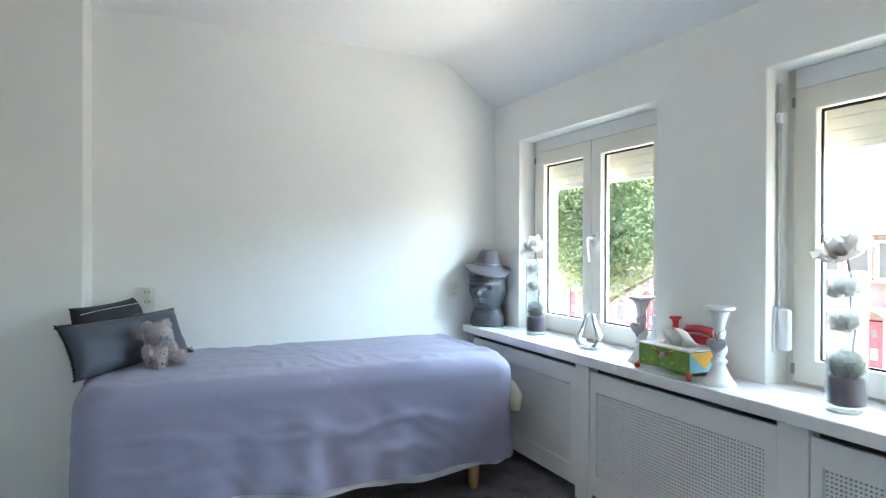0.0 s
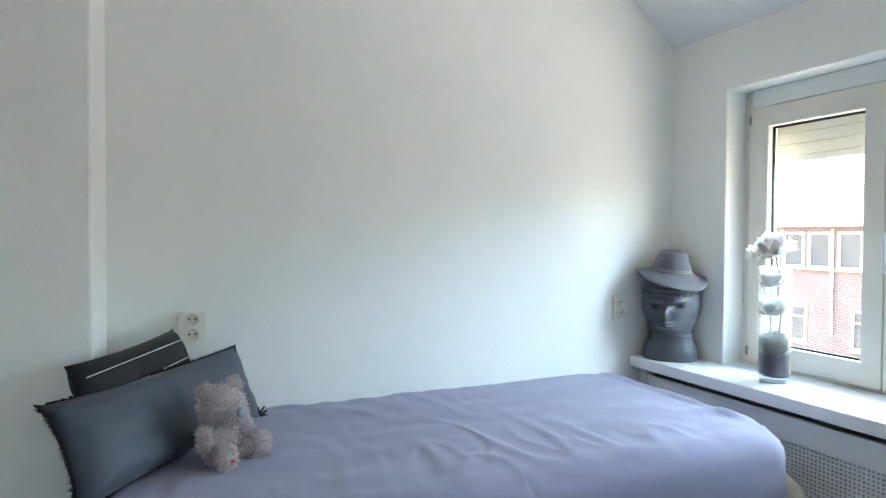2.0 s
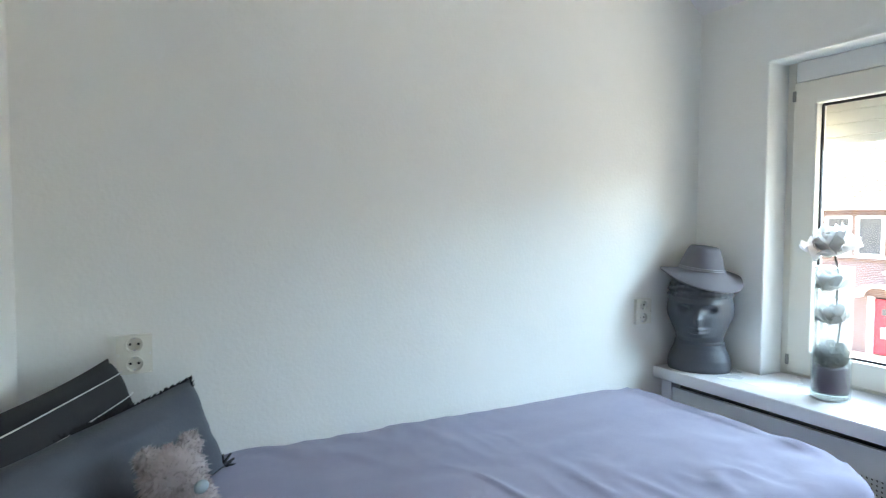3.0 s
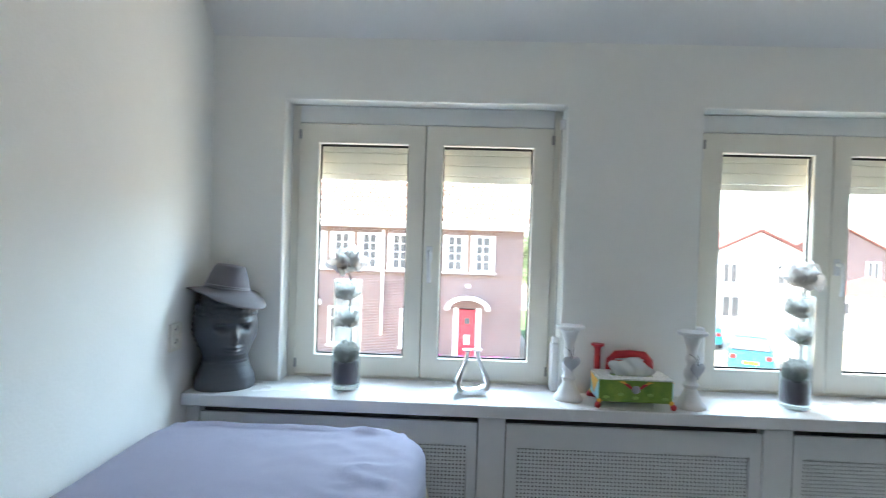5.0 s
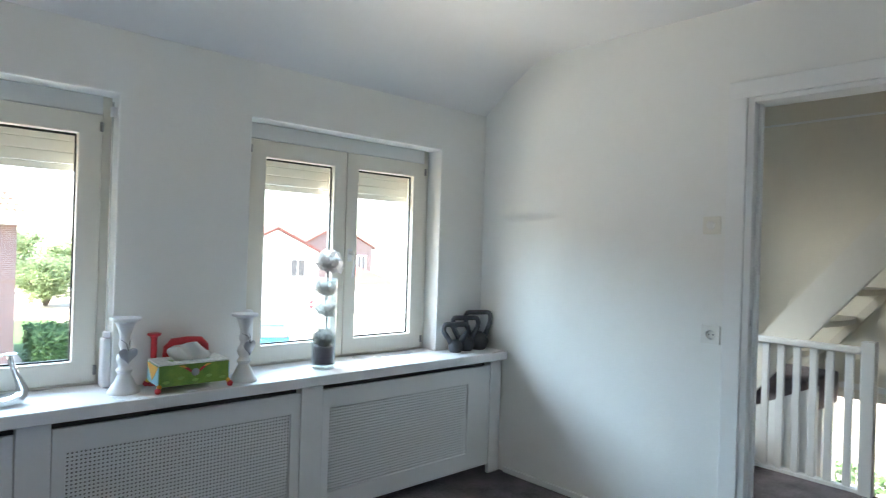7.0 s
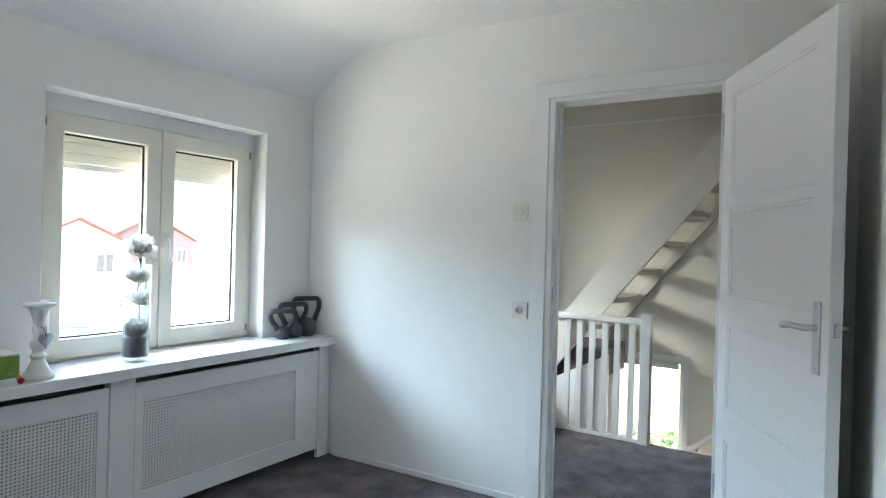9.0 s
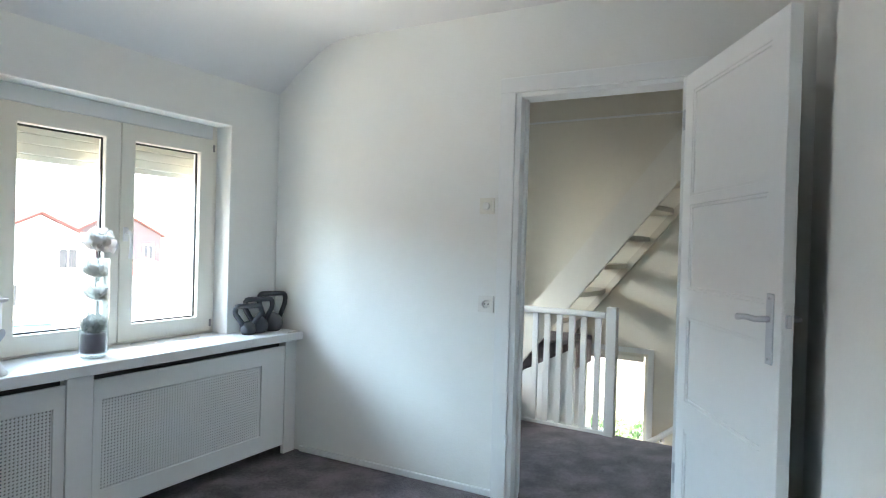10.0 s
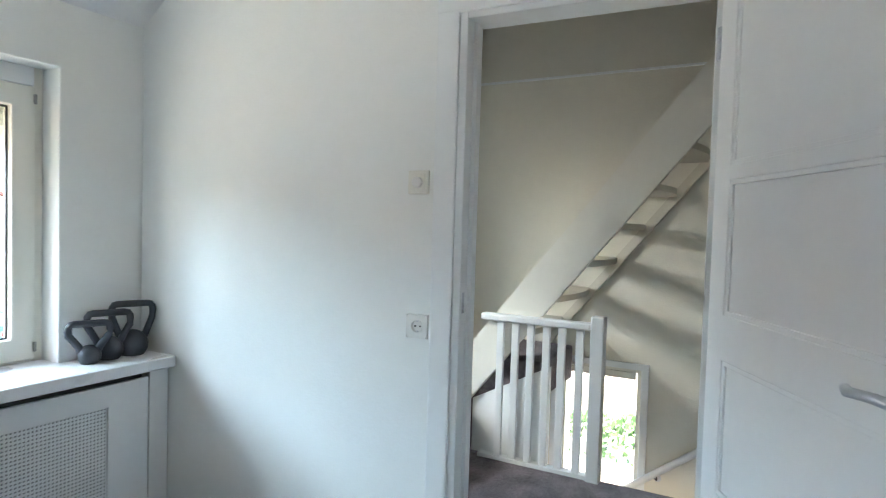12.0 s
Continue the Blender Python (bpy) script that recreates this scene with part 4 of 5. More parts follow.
lo.matrix_world = Matrix.Translation((1.075, -0.085, SILLZ + 0.009)) @ Matrix.Rotation(radians(14), 4, "Z")
tagged(lo, "polished aluminium loop candle holder with two cups", "candle holder")


def candlestick(x, y, rot):
    c = thing("candlestick", Matrix.Translation((x, y, SILLZ)) @ Matrix.Rotation(radians(rot), 4, "Z"), "white turned candlestick with a hanging silver heart", "candlestick", "candlesticks")
    body = part("stick", lathe([(0.001, 0.0), (0.058, 0.0), (0.059, 0.008), (0.050, 0.018), (0.040, 0.035), (0.027, 0.062), (0.022, 0.075), (0.028, 0.082), (0.030, 0.090), (0.022, 0.098), (0.020, 0.108),
                  (0.027, 0.120), (0.030, 0.133), (0.026, 0.147), (0.019, 0.155), (0.017, 0.170), (0.022, 0.182), (0.023, 0.195), (0.018, 0.205), (0.019, 0.222), (0.026, 0.245), (0.034, 0.268),
                  (0.038, 0.276), (0.055, 0.282), (0.057, 0.288), (0.055, 0.293), (0.040, 0.290), (0.004, 0.286)], 32), CANDLE, c, smooth=True, angle=50)
    hb = bmesh.new()
    ring0 = []
    for k in range(36):
        a = 2 * math.pi * k / 36
        hx = 0.036 * math.sin(a) ** 3
        hz = 0.0022 * (13 * math.cos(a) - 5 * math.cos(2 * a) - 2 * math.cos(3 * a) - math.cos(4 * a))
        ring0.append((hx, hz))
    fr = [hb.verts.new((hx * 0.8, -0.037, 0.150 + hz * 0.8)) for hx, hz in ring0]
    md = [hb.verts.new((hx, -0.032, 0.150 + hz)) for hx, hz in ring0]
    bk = [hb.verts.new((hx * 0.9, -0.027, 0.150 + hz * 0.9)) for hx, hz in ring0]
    for p, q in ((fr, md), (md, bk)):
        for k in range(36):
            hb.faces.new((p[k], p[(k + 1) % 36], q[(k + 1) % 36], q[k]))
    hb.faces.new(fr)
    hb.faces.new(bk[::-1])
    h = part("heart", hb, HEART, c, "grey silver heart", smooth=True, angle=50)
    part("cord", tube([(0.0, -0.032, 0.165), (0.006, -0.026, 0.195), (0.018, -0.004, 0.208), (0.0, 0.02, 0.206), (-0.018, -0.004, 0.208), (-0.006, -0.026, 0.195), (0.0, -0.032, 0.165)], 0.0012, 5), DARK, h, "thin dark cord")


candlestick(1.458, -0.105, 10)
candlestick(1.918, -0.158, 25)

# painted tissue box
tb = thing("tissue_box", Matrix.Translation((1.694, -0.135, SILLZ)) @ Matrix.Rotation(radians(-1), 4, "Z"), "hand-painted green wooden tissue box on red ball feet", "tissue box")
BW, BD, B0, B1 = 0.137, 0.080, 0.024, 0.108
body = part("box", bx(-BW, BW, -BD, BD, B0, B1, 0.004), BOXG, tb)
part("lid", wall_grid([-BW - 0.002, -0.08, 0.08, BW + 0.002], [-BD - 0.002, -0.03, 0.03, BD + 0.002], [(-0.08, 0.08, -0.03, 0.03)], 0, 0.006, bev=0.001), BOXL, tb, "pale grey painted lid with a slot")
lid = bpy.data.objects[[o.name for o in tb.children if o.name.startswith("lid")][0]]
lid.matrix_local = Matrix.Translation((0, 0, B1 + 0.006)) @ Matrix.Rotation(radians(90), 4, "X") @ Matrix.Scale(-1, 4, (0, 1, 0))
for s in (-1, 1):
    part("side_panel", bx(s * BW - 0.0025 if s > 0 else -BW - 0.0025, s * BW + 0.0025, -BD + 0.004, BD - 0.004, B0 + 0.004, B1 - 0.004, 0.001), BOXB, tb, "sky blue painted end")
    tri = bmesh.new()
    X = s * (BW + 0.0045)
    for p in ((X, -BD + 0.004, B1 - 0.004), (X, BD - 0.004, B1 - 0.004), (X, 0, B0 + 0.016)):
        tri.verts.new(p)
    tri.verts.ensure_lookup_table()
    tri.faces.new(tri.verts[:])
    ex = bmesh.ops.extrude_face_region(tri, geom=tri.faces[:])
    bmesh.ops.translate(tri, vec=(-s * 0.002, 0, 0), verts=[g for g in ex["geom"] if isinstance(g, bmesh.types.BMVert)])
    part("painted_corner", tri, BOXO, tb, "orange-yellow painted triangle")
for sg in (-1, 1):
    for k, (x0, z0, x1, z1, w_) in enumerate(((0.012, 0.034, 0.046, 0.012, 0.006), (0.030, 0.018, 0.062, 0.006, 0.005))):
        st_ = tube([(sg * x0, -BD, B1 - z0), (sg * (x0 + x1) / 2, -BD, B1 - (z0 + z1) / 2 + 0.004), (sg * x1, -BD, B1 - z1)], w_, 6, radii=[w_ * 0.5, w_, w_ * 0.3])
        for v in st_.verts:
            v.co.y = -BD - 0.0012 + (v.co.y + BD) * 0.35
        part("painted_stroke", st_, (RED, BOXO)[k], tb, "painted pointed leaf")
for k in range(5):
    part("painted_fleck", ball(0.009, 1, (1.6, 0.12, 0.8), (-0.11 + 0.055 * k, -BD - 0.0005, B0 + 0.018 + 0.012 * (k % 2))), BOXF, tb)
part("badge", ball(0.016, 2, (1, 0.25, 1), (0.0, -BD - 0.003, B1 - 0.034)), HEART, tb, "grey painted badge", smooth=True)
for fx in (-1, 1):
    for fy in (-1, 1):
        px, py = fx * (BW + 0.004), fy * (BD + 0.004)
        ft = part("foot", ball(0.0125, 2, at=(px, py, 0.0125)), RED, tb, "red ball foot", smooth=True)
        part("foot_bead", ball(0.010, 2, at=(px - fx * 0.006, py - fy * 0.006, 0.026)), BOXO, ft, "orange bead above the foot", smooth=True)
tw = bmesh.new()
N = 26
rows = []
for j in range(9):
    f = j / 8
    row = []
    for i in range(N):
        g = i / (N - 1) * 2 - 1
        row.append(tw.verts.new((g * (0.055 + 0.035 * math.sin(f * 2.6)) + 0.01 * math.sin(f * 4), 0.016 * math.sin(g * 7 + f * 3) * (0.4 + f) - 0.01 * f, B1 - 0.004 + 0.078 * f * (1 - 0.35 * g * g) + 0.008 * math.sin(g * 5) * f)))
    rows.append(row)
for a, b in zip(rows, rows[1:]):
    for i in range(N - 1):
        tw.faces.new((a[i], a[i + 1], b[i + 1], b[i]))
ti = part("tissue", tw, TISSUE, tb, "white paper tissue sticking out", smooth=True)
sm = ti.modifiers.new("thick", "SOLIDIFY")
sm.thickness = 0.0015

# red wooden figures behind the tissue box
ps = part("red_post", lathe([(0.001, 0), (0.026, 0), (0.026, 0.02), (0.013, 0.045), (0.012, 0.19), (0.016, 0.200), (0.026, 0.206), (0.027, 0.213), (0.001, 0.214)], 20), RED, smooth=True, angle=45)
ps.matrix_world = Matrix.Translation((1.585, -0.033, SILLZ))
tagged(ps, "glossy red turned wooden post behind the tissue box", "ornament")
ar = thing("red_arch", (1.715, -0.035, SILLZ), "glossy red wooden arch-shaped ornament behind the tissue box", "ornament")
part("arch", tube([(-0.083, 0, 0.0), (-0.083, 0, 0.10), (-0.078, 0, 0.150), (-0.058, 0, 0.172), (0.0, 0, 0.176), (0.058, 0, 0.172), (0.078, 0, 0.150), (0.083, 0, 0.10), (0.083, 0, 0.0)], 0.016, 12), RED, ar, smooth=True)
part("crossbar", bx(-0.078, 0.078, -0.008, 0.008, 0.115, 0.150, 0.005), RED, ar)


def kettlebell(x, y, r, hw, tall, rot, size):
    """A ball on a flat foot under a broad flat-topped handle, wider than the ball."""
    k = thing("kettlebell", Matrix.Translation((x, y, SILLZ)) @ Matrix.Rotation(radians(rot), 4, "Z"), "dark grey vinyl kettlebell with a " + size + " round body", "kettlebell", "kettlebells on the sill")
    prof = [(0.001, 0.0), (r * 0.66, 0.0), (r * 0.72, 0.003)]
    for a in range(-44, 89, 12):
        prof.append((r * math.cos(radians(a)), r * 0.70 + r * math.sin(radians(a))))
    part("body", lathe(prof + [(0.001, r * 1.70)], 32), KBELL, k, smooth=True, angle=60)
    rt = 0.0145
    zt, zc = tall - rt, r * 0.95
    top = hw - rt
    half = [(r * 0.62, zc), (r * 0.86, zc + 0.22 * (zt - zc)), (top * 0.97, zc + 0.62 * (zt - zc)), (top, zt - 0.030), (top * 0.97, zt - 0.014), (top * 0.88, zt - 0.003), (top * 0.72, zt), (top * 0.35, zt)]
    pts = [(-u, 0, z) for u, z in half] + [(0, 0, zt)] + [(u, 0, z) for u, z in reversed(half)]
    part("grip", tube(pts, rt, 12), KBELL, k, "thick flat-topped handle", smooth=True)


kettlebell(3.225, -0.098, 0.044, 0.090, 0.176, -22, "small")
kettlebell(3.318, -0.080, 0.056, 0.096, 0.208, -22, "middle-sized")
kettlebell(3.425, -0.078, 0.064, 0.096, 0.236, -22, "large")


# ---- landing and stairwell ----
LX = 5.65
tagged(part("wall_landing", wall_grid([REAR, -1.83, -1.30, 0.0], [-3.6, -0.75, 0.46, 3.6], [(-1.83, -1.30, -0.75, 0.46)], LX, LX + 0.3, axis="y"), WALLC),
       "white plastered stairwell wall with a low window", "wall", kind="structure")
tagged(part("trim", bx(LX - 0.012, LX, REAR, 0.0, 2.315, 2.33, 0.002), PAINT), "thin white ledge across the stairwell wall", "trim", kind="structure")
tagged(part("ceiling_landing", bx(3.62, 4.90, REAR, 0.0, 2.452, 2.62), CEIL), "white landing ceiling", "ceiling", kind="structure")
tagged(part("ceiling_attic", bx(-0.3, 5.95, REAR - 0.25, 0.30, 3.6, 3.8), CEIL), "white ceiling above the stairs", "ceiling", kind="structure")
tagged(part("floor_below", bx(3.6, 5.65, REAR, 0.0, -3.0, -2.8), CARPET), "carpeted hall floor below the stairs", "floor", kind="structure")
w4 = tagged(new("window_4"), "small white stairwell window with a rolled-up blind", "window", kind="structure")
part("window_frame", wall_grid([-1.83, -1.795, -1.335, -1.30], [-0.75, -0.70, 0.425, 0.46], [(-1.795, -1.335, -0.70, 0.425)], LX + 0.05, LX + 0.11, axis="y", bev=0.004), CREAM, w4)
pn = part("pane", bx(LX + 0.08, LX + 0.084, -1.80, -1.33, -0.705, 0.43), PANE, w4, "clear glass pane")
pn.visible_shadow = False
part("blind", bx(LX + 0.035, LX + 0.05, -1.79, -1.34, 0.385, 0.43, 0.004), CREAM, w4, "cream rolled-up blind")
part("casing", wall_grid([-1.875, -1.83, -1.30, -1.255], [-0.75, 0.46, 0.50], [(-1.83, -1.30, -0.75, 0.46)], LX - 0.014, LX - 0.001, axis="y", bev=0.003), PAINT, w4)

# balustrade on the landing edge
bal = thing("stair_railing", (4.93, 0, 0), "white painted railing with flat balusters on the landing", "railing")
part("newel", bx(-0.035, 0.035, -1.765, -1.695, -0.22, 0.873, 0.006), PAINT, bal)
part("handrail", bx(-0.032, 0.032, -1.695, -1.06, 0.795, 0.835, 0.012, 3), PAINT, bal)
part("bottom_rail", bx(-0.02, 0.035, -1.695, -1.06, -0.03, 0.022, 0.004), PAINT, bal)
for y in (-1.178, -1.267, -1.358, -1.449, -1.535, -1.634):
    part("baluster", bx(-0.012, 0.012, y - 0.021, y + 0.021, 0.02, 0.797, 0.004), PAINT, bal)

# steep open stair to the attic
TREADP = mat("beige_stair_paint", (0.64, 0.60, 0.51), 0.5, 0.05, 6, 0.06, 40)
CREAMP = mat("cream_stair_paint", (0.76, 0.735, 0.66), 0.5, 0.03, 3, 0.06, 40)
st = thing("attic_stair", (0, 0, 0), "steep white painted open stair rising to the attic", "staircase")
SL = 1.24


def stringer(x0, x1, ya, yb, top, vt):
    bm = bmesh.new()
    pts = [(ya, 0.67 - (ya + 1.0) * SL - top - vt), (yb, 0.67 - (yb + 1.0) * SL - top - vt), (yb, 0.67 - (yb + 1.0) * SL - top), (ya, 0.67 - (ya + 1.0) * SL - top)]
    a = [bm.verts.new((x0, y, max(z, 0.0))) for y, z in pts]
    b = [bm.verts.new((x1, y, max(z, 0.0))) for y, z in pts]
    for i in range(4):
        bm.faces.new((a[i], a[(i + 1) % 4], b[(i + 1) % 4], b[i]))
    bm.faces.new(a)
    bm.faces.new(b[::-1])
    bmesh.ops.bevel(bm, geom=bm.edges[:], offset=0.004, segments=2, affect="EDGES")
    return bm


part("stringer", stringer(4.955, 4.99, -0.80, -2.85, 0.0, 0.338), CREAMP, st)
part("wall_batten", stringer(LX - 0.045, LX - 0.003, -1.10, -2.85, 0.315, 0.085), TREADP, st, "beige painted batten on the wall")
for k in range(1, 12):
    zt = 0.34 + 0.205 * k
    yc = -1.0 - (zt - 0.47) / SL
    tr = bmesh.new()
    n_ = 12
    rows = []
    for i in range(n_ + 1):
        f = i / n_
        x = 4.985 + (LX - 0.012 - 4.985) * f
        bulge = 0.045 * math.sin(math.pi * f)
        rows.append([tr.verts.new(p) for p in ((x, yc - 0.095 - bulge, zt - 0.034), (x, yc + 0.125, zt - 0.034), (x, yc + 0.13, zt - 0.017), (x, yc + 0.125, zt), (x, yc - 0.095 - bulge, zt))])
    for a, b in zip(rows, rows[1:]):
        for i in range(5):
            tr.faces.new((a[i], a[(i + 1) % 5], b[(i + 1) % 5], b[i]))
    tr.faces.new(rows[0])
    tr.faces.new(rows[-1])
    part("tread", tr, TREADP, st, "beige painted tread")

# carpeted winder steps at the foot
for k, (x0, x1, y0, y1, z0, z1) in enumerate(((4.45, 4.90, -1.02, -0.05, 0.0, 0.19), (4.45, 4.94, -0.86, -0.05, 0.19, 0.37), (4.998, LX - 0.045, -1.02, -0.05, 0.0, 0.40), (4.998, LX - 0.045, -1.40, -1.02, 0.36, 0.575))):
    tagged(part("stair_step", bx(x0, x1, y0, y1, z0, z1, 0.012, 3), CARPET), "step covered in mauve-grey carpet", "step", "winder steps")
ap = bmesh.new()
vs = [ap.verts.new((4.996, y, z)) for y, z in ((-0.99, 0.0), (-1.46, 0.0), (-1.46, 0.56), (-0.99, 0.31))]
ap.faces.new(vs)
ex = bmesh.ops.extrude_face_region(ap, geom=ap.faces[:])
bmesh.ops.translate(ap, vec=(-0.016, 0, 0), verts=[g for g in ex["geom"] if isinstance(g, bmesh.types.BMVert)])
tagged(part("stair_apron", ap, PAINT), "white painted board below the carpeted step", "board", kind="structure")
tagged(part("floor_winder", bx(4.95, LX, -1.0, 0.0, -0.22, 0.0), CARPET), "carpeted floor under the winder steps", "floor", kind="structure")

# stairs down, along the stairwell wall
for k in range(8):
    zt = -0.19 * (k + 1)
    y1 = -2.70 + 0.21 * (k + 1)
    tagged(part("stair_step", bx(4.99, LX - 0.03, y1 - 0.24, y1, zt - 0.19, zt, 0.01, 2), CARPET), "step down covered in mauve-grey carpet", "step", "stairs down")
tagged(part("landing_rear", bx(4.95, LX, REAR, -2.72, -0.22, 0.0), CARPET), "carpeted landing beside the stairs", "floor", kind="structure")
sb = bmesh.new()
vs = [sb.verts.new(p) for p in ((LX - 0.025, -2.75, 0.06), (LX - 0.025, -1.0, -1.50), (LX - 0.025, -1.0, -1.80), (LX - 0.025, -2.75, -0.24))]
sb.faces.new(vs)
ex = bmesh.ops.extrude_face_region(sb, geom=sb.faces[:])
bmesh.ops.translate(sb, vec=(0.024, 0, 0), verts=[g for g in ex["geom"] if isinstance(g, bmesh.types.BMVert)])
tagged(part("stair_string", sb, PAINT), "white painted stair string on the wall", "trim", kind="structure")
hr = thing("wall_handrail", (0, 0, 0), "white round handrail sloping down along the stairwell wall", "handrail")
part("rail", tube([(LX - 0.07, -1.72 - 0.1 * k, -0.315 + 0.0774 * k) for k in range(10)], 0.021, 12), PAINT, hr, smooth=True, angle=40)
for y in (-1.95, -2.45):
    z = -0.315 + (-1.72 - y) * 0.774
    part("bracket", tube([(LX - 0.07, y, z - 0.012), (LX - 0.055, y, z - 0.045), (LX - 0.01, y, z - 0.055)], 0.008, 8), CHROME, hr, "metal rail bracket")
    ro = lathe([(0.022, 0), (0.022, 0.006)], 16)
    bmesh.ops.transform(ro, matrix=Matrix.Translation((LX, y, z - 0.055)) @ Matrix.Rotation(radians(-90), 4, "Y"), verts=ro.verts)
    part("rosette", ro, CHROME, hr)

# ---- outside ----
GZ = -3.6


def brick_mat(name, c1, c2, mortar, scale=4.0):
    m = bpy.data.materials.new(name)
    m.use_nodes = True
    n, l = m.node_tree.nodes, m.node_tree.links
    b = n["Principled BSDF"]
    b.inputs["Roughness"].default_value = 0.85
    tc = n.new("ShaderNodeTexCoord")
    sx = n.new("ShaderNodeSeparateXYZ")
    cb = n.new("ShaderNodeCombineXYZ")
    ad = n.new("ShaderNodeMath")
    l.new(tc.outputs["Object"], sx.inputs[0])
    l.new(sx.outputs[0], ad.inputs[0])
    l.new(sx.outputs[1], ad.inputs[1])
    l.new(ad.outputs[0], cb.inputs[0])
    l.new(sx.outputs[2], cb.inputs[1])
    bt = n.new("ShaderNodeTexBrick")
    bt.inputs["Scale"].default_value = 1.0
    bt.inputs["Brick Width"].default_value = 0.21
    bt.inputs["Row Height"].default_value = 0.065
    bt.inputs["Mortar Size"].default_value = 0.008
    bt.inputs["Color1"].default_value = (*c1, 1)
    bt.inputs["Color2"].default_value = (*c2, 1)
    bt.inputs["Mortar"].default_value = (*mortar, 1)
    l.new(cb.outputs[0], bt.inputs["Vector"])
    ns = n.new("ShaderNodeTexNoise")
    ns.inputs["Scale"].default_value = 0.8
    ns.inputs["Detail"].default_value = 5
    hs = n.new("ShaderNodeHueSaturation")
    mr = n.new("ShaderNodeMapRange")
    mr.inputs[3].default_value, mr.inputs[4].default_value = 0.75, 1.25
    l.new(tc.outputs["Object"], ns.inputs["Vector"])
    l.new(ns.outputs[0], mr.inputs[0])
    l.new(mr.outputs[0], hs.inputs["Value"])
    l.new(bt.outputs["Color"], hs.inputs["Color"])
    l.new(hs.outputs[0], b.inputs["Base Color"])
    bp = n.new("ShaderNodeBump")
    bp.inputs["Strength"].default_value = 0.5
    bp.inputs["Distance"].default_value = 0.006
    bp.invert = True
    l.new(bt.outputs["Fac"], bp.inputs["Height"])
    l.new(bp.outputs[0], b.inputs["Normal"])
    return m


BRICK = brick_mat("red_brown_brick", (0.155, 0.092, 0.086), (0.115, 0.072, 0.07), (0.24, 0.225, 0.22))
BRICKB = brick_mat("dark_brick_pier", (0.16, 0.085, 0.06), (0.12, 0.065, 0.05), (0.25, 0.23, 0.2))
WHITEO = mat("white_outdoor_paint", (0.78, 0.77, 0.74), 0.5, 0.05, 2)
REDDOOR = mat("red_door_paint", (0.52, 0.03, 0.05), 0.35, 0.08, 3)
TILE = mat("orange_clay_tile", (0.44, 0.27, 0.19), 0.7, 0.25, 1.5, 0.3, 30)
DGLASS = mat("curtained_window_glass", (0.09, 0.095, 0.10), 0.12, 0.2, 1.0, spec=0.4)
PAVE = mat("warm_clinker_paving", (0.42, 0.345, 0.25), 0.9, 0.15, 0.8, 0.4, 20)
ASPH = mat("street_clinker", (0.20, 0.17, 0.155), 0.9, 0.2, 1.0, 0.5, 15)
GRASS = mat("grass", (0.05, 0.10, 0.02), 0.95, 0.35, 1.2, 0.8, 12)
LEAF = mat("leaf_green", (0.14, 0.19, 0.095), 0.6, 0.35, 0.8, spec=0.3)
_t = LEAF.node_tree.nodes.new("ShaderNodeBsdfTranslucent")
_t.inputs[0].default_value = (0.30, 0.38, 0.20, 1)
_x = LEAF.node_tree.nodes.new("ShaderNodeMixShader")
_x.inputs[0].default_value = 0.55
LEAF.node_tree.links.new(LEAF.node_tree.nodes["Principled BSDF"].outputs[0], _x.inputs[1])
LEAF.node_tree.links.new(_t.outputs[0], _x.inputs[2])
LEAF.node_tree.links.new(_x.outputs[0], LEAF.node_tree.nodes["Material Output"].inputs[0])
TILE2 = mat("dark_red_tile", (0.15, 0.052, 0.04), 0.75, 0.2, 1.5, 0.3, 30)
LEAF2 = mat("hedge_green", (0.04, 0.09, 0.02), 0.7, 0.35, 1.5)
BARK = mat("bark", (0.10, 0.075, 0.055), 0.95, 0.3, 4, 0.8, 30)
PINK = mat("magenta_blossom", (0.55, 0.04, 0.30), 0.7, 0.2, 6)
CARB = mat("teal_car_paint", (0.03, 0.22, 0.30), 0.25, 0.04, 2)
TYRE = mat("black_tyre", (0.02, 0.02, 0.02), 0.8)
PLATE = mat("yellow_plate", (0.75, 0.50, 0.02), 0.4)
LAMPR = mat("red_tail_lamp", (0.45, 0.02, 0.02), 0.25)

tagged(part("ground", bx(-600, 600, 0.9, 1200, GZ - 0.5, GZ), PAVE), "grey paved ground stretching away from the house", "ground", kind="structure")
tagged(part("ground_side", bx(5.95, 600, -600, 0.9, GZ - 0.5, GZ), PAVE), "sunny paved garden beside the house", "ground", kind="structure")
tagged(part("road", bx(-90, 90, 7.5, 14.0, GZ - 0.05, GZ + 0.004), ASPH), "brown clinker street between the houses", "road", kind="structure")
for y0, y1 in ((7.3, 7.5), (14.0, 14.2)):
    tagged(part("kerb", bx(-90, 90, y0, y1, GZ - 0.1, GZ + 0.11, 0.01), PAVE), "grey concrete kerb along the street", "kerb", kind="structure")
for x0, x1, y0, y1 in ((4.2, 7.2, 16.0, 40), (17.0, 44, 14.6, 21.0)):
    tagged(part("lawn", bx(x0, x1, y0, y1, GZ - 0.04, GZ + 0.02), GRASS), "sunlit grass beside the houses", "lawn", kind="structure")

# row of brick houses across the street
FY = 22.0
row = thing("row_house", (0, FY, GZ), "red-brown brick row of houses with white windows and tiled roof", "house")
RX0, RX1 = -36.0, 3.45
UW = 5.65
E0, ET = 0.0, 5.36


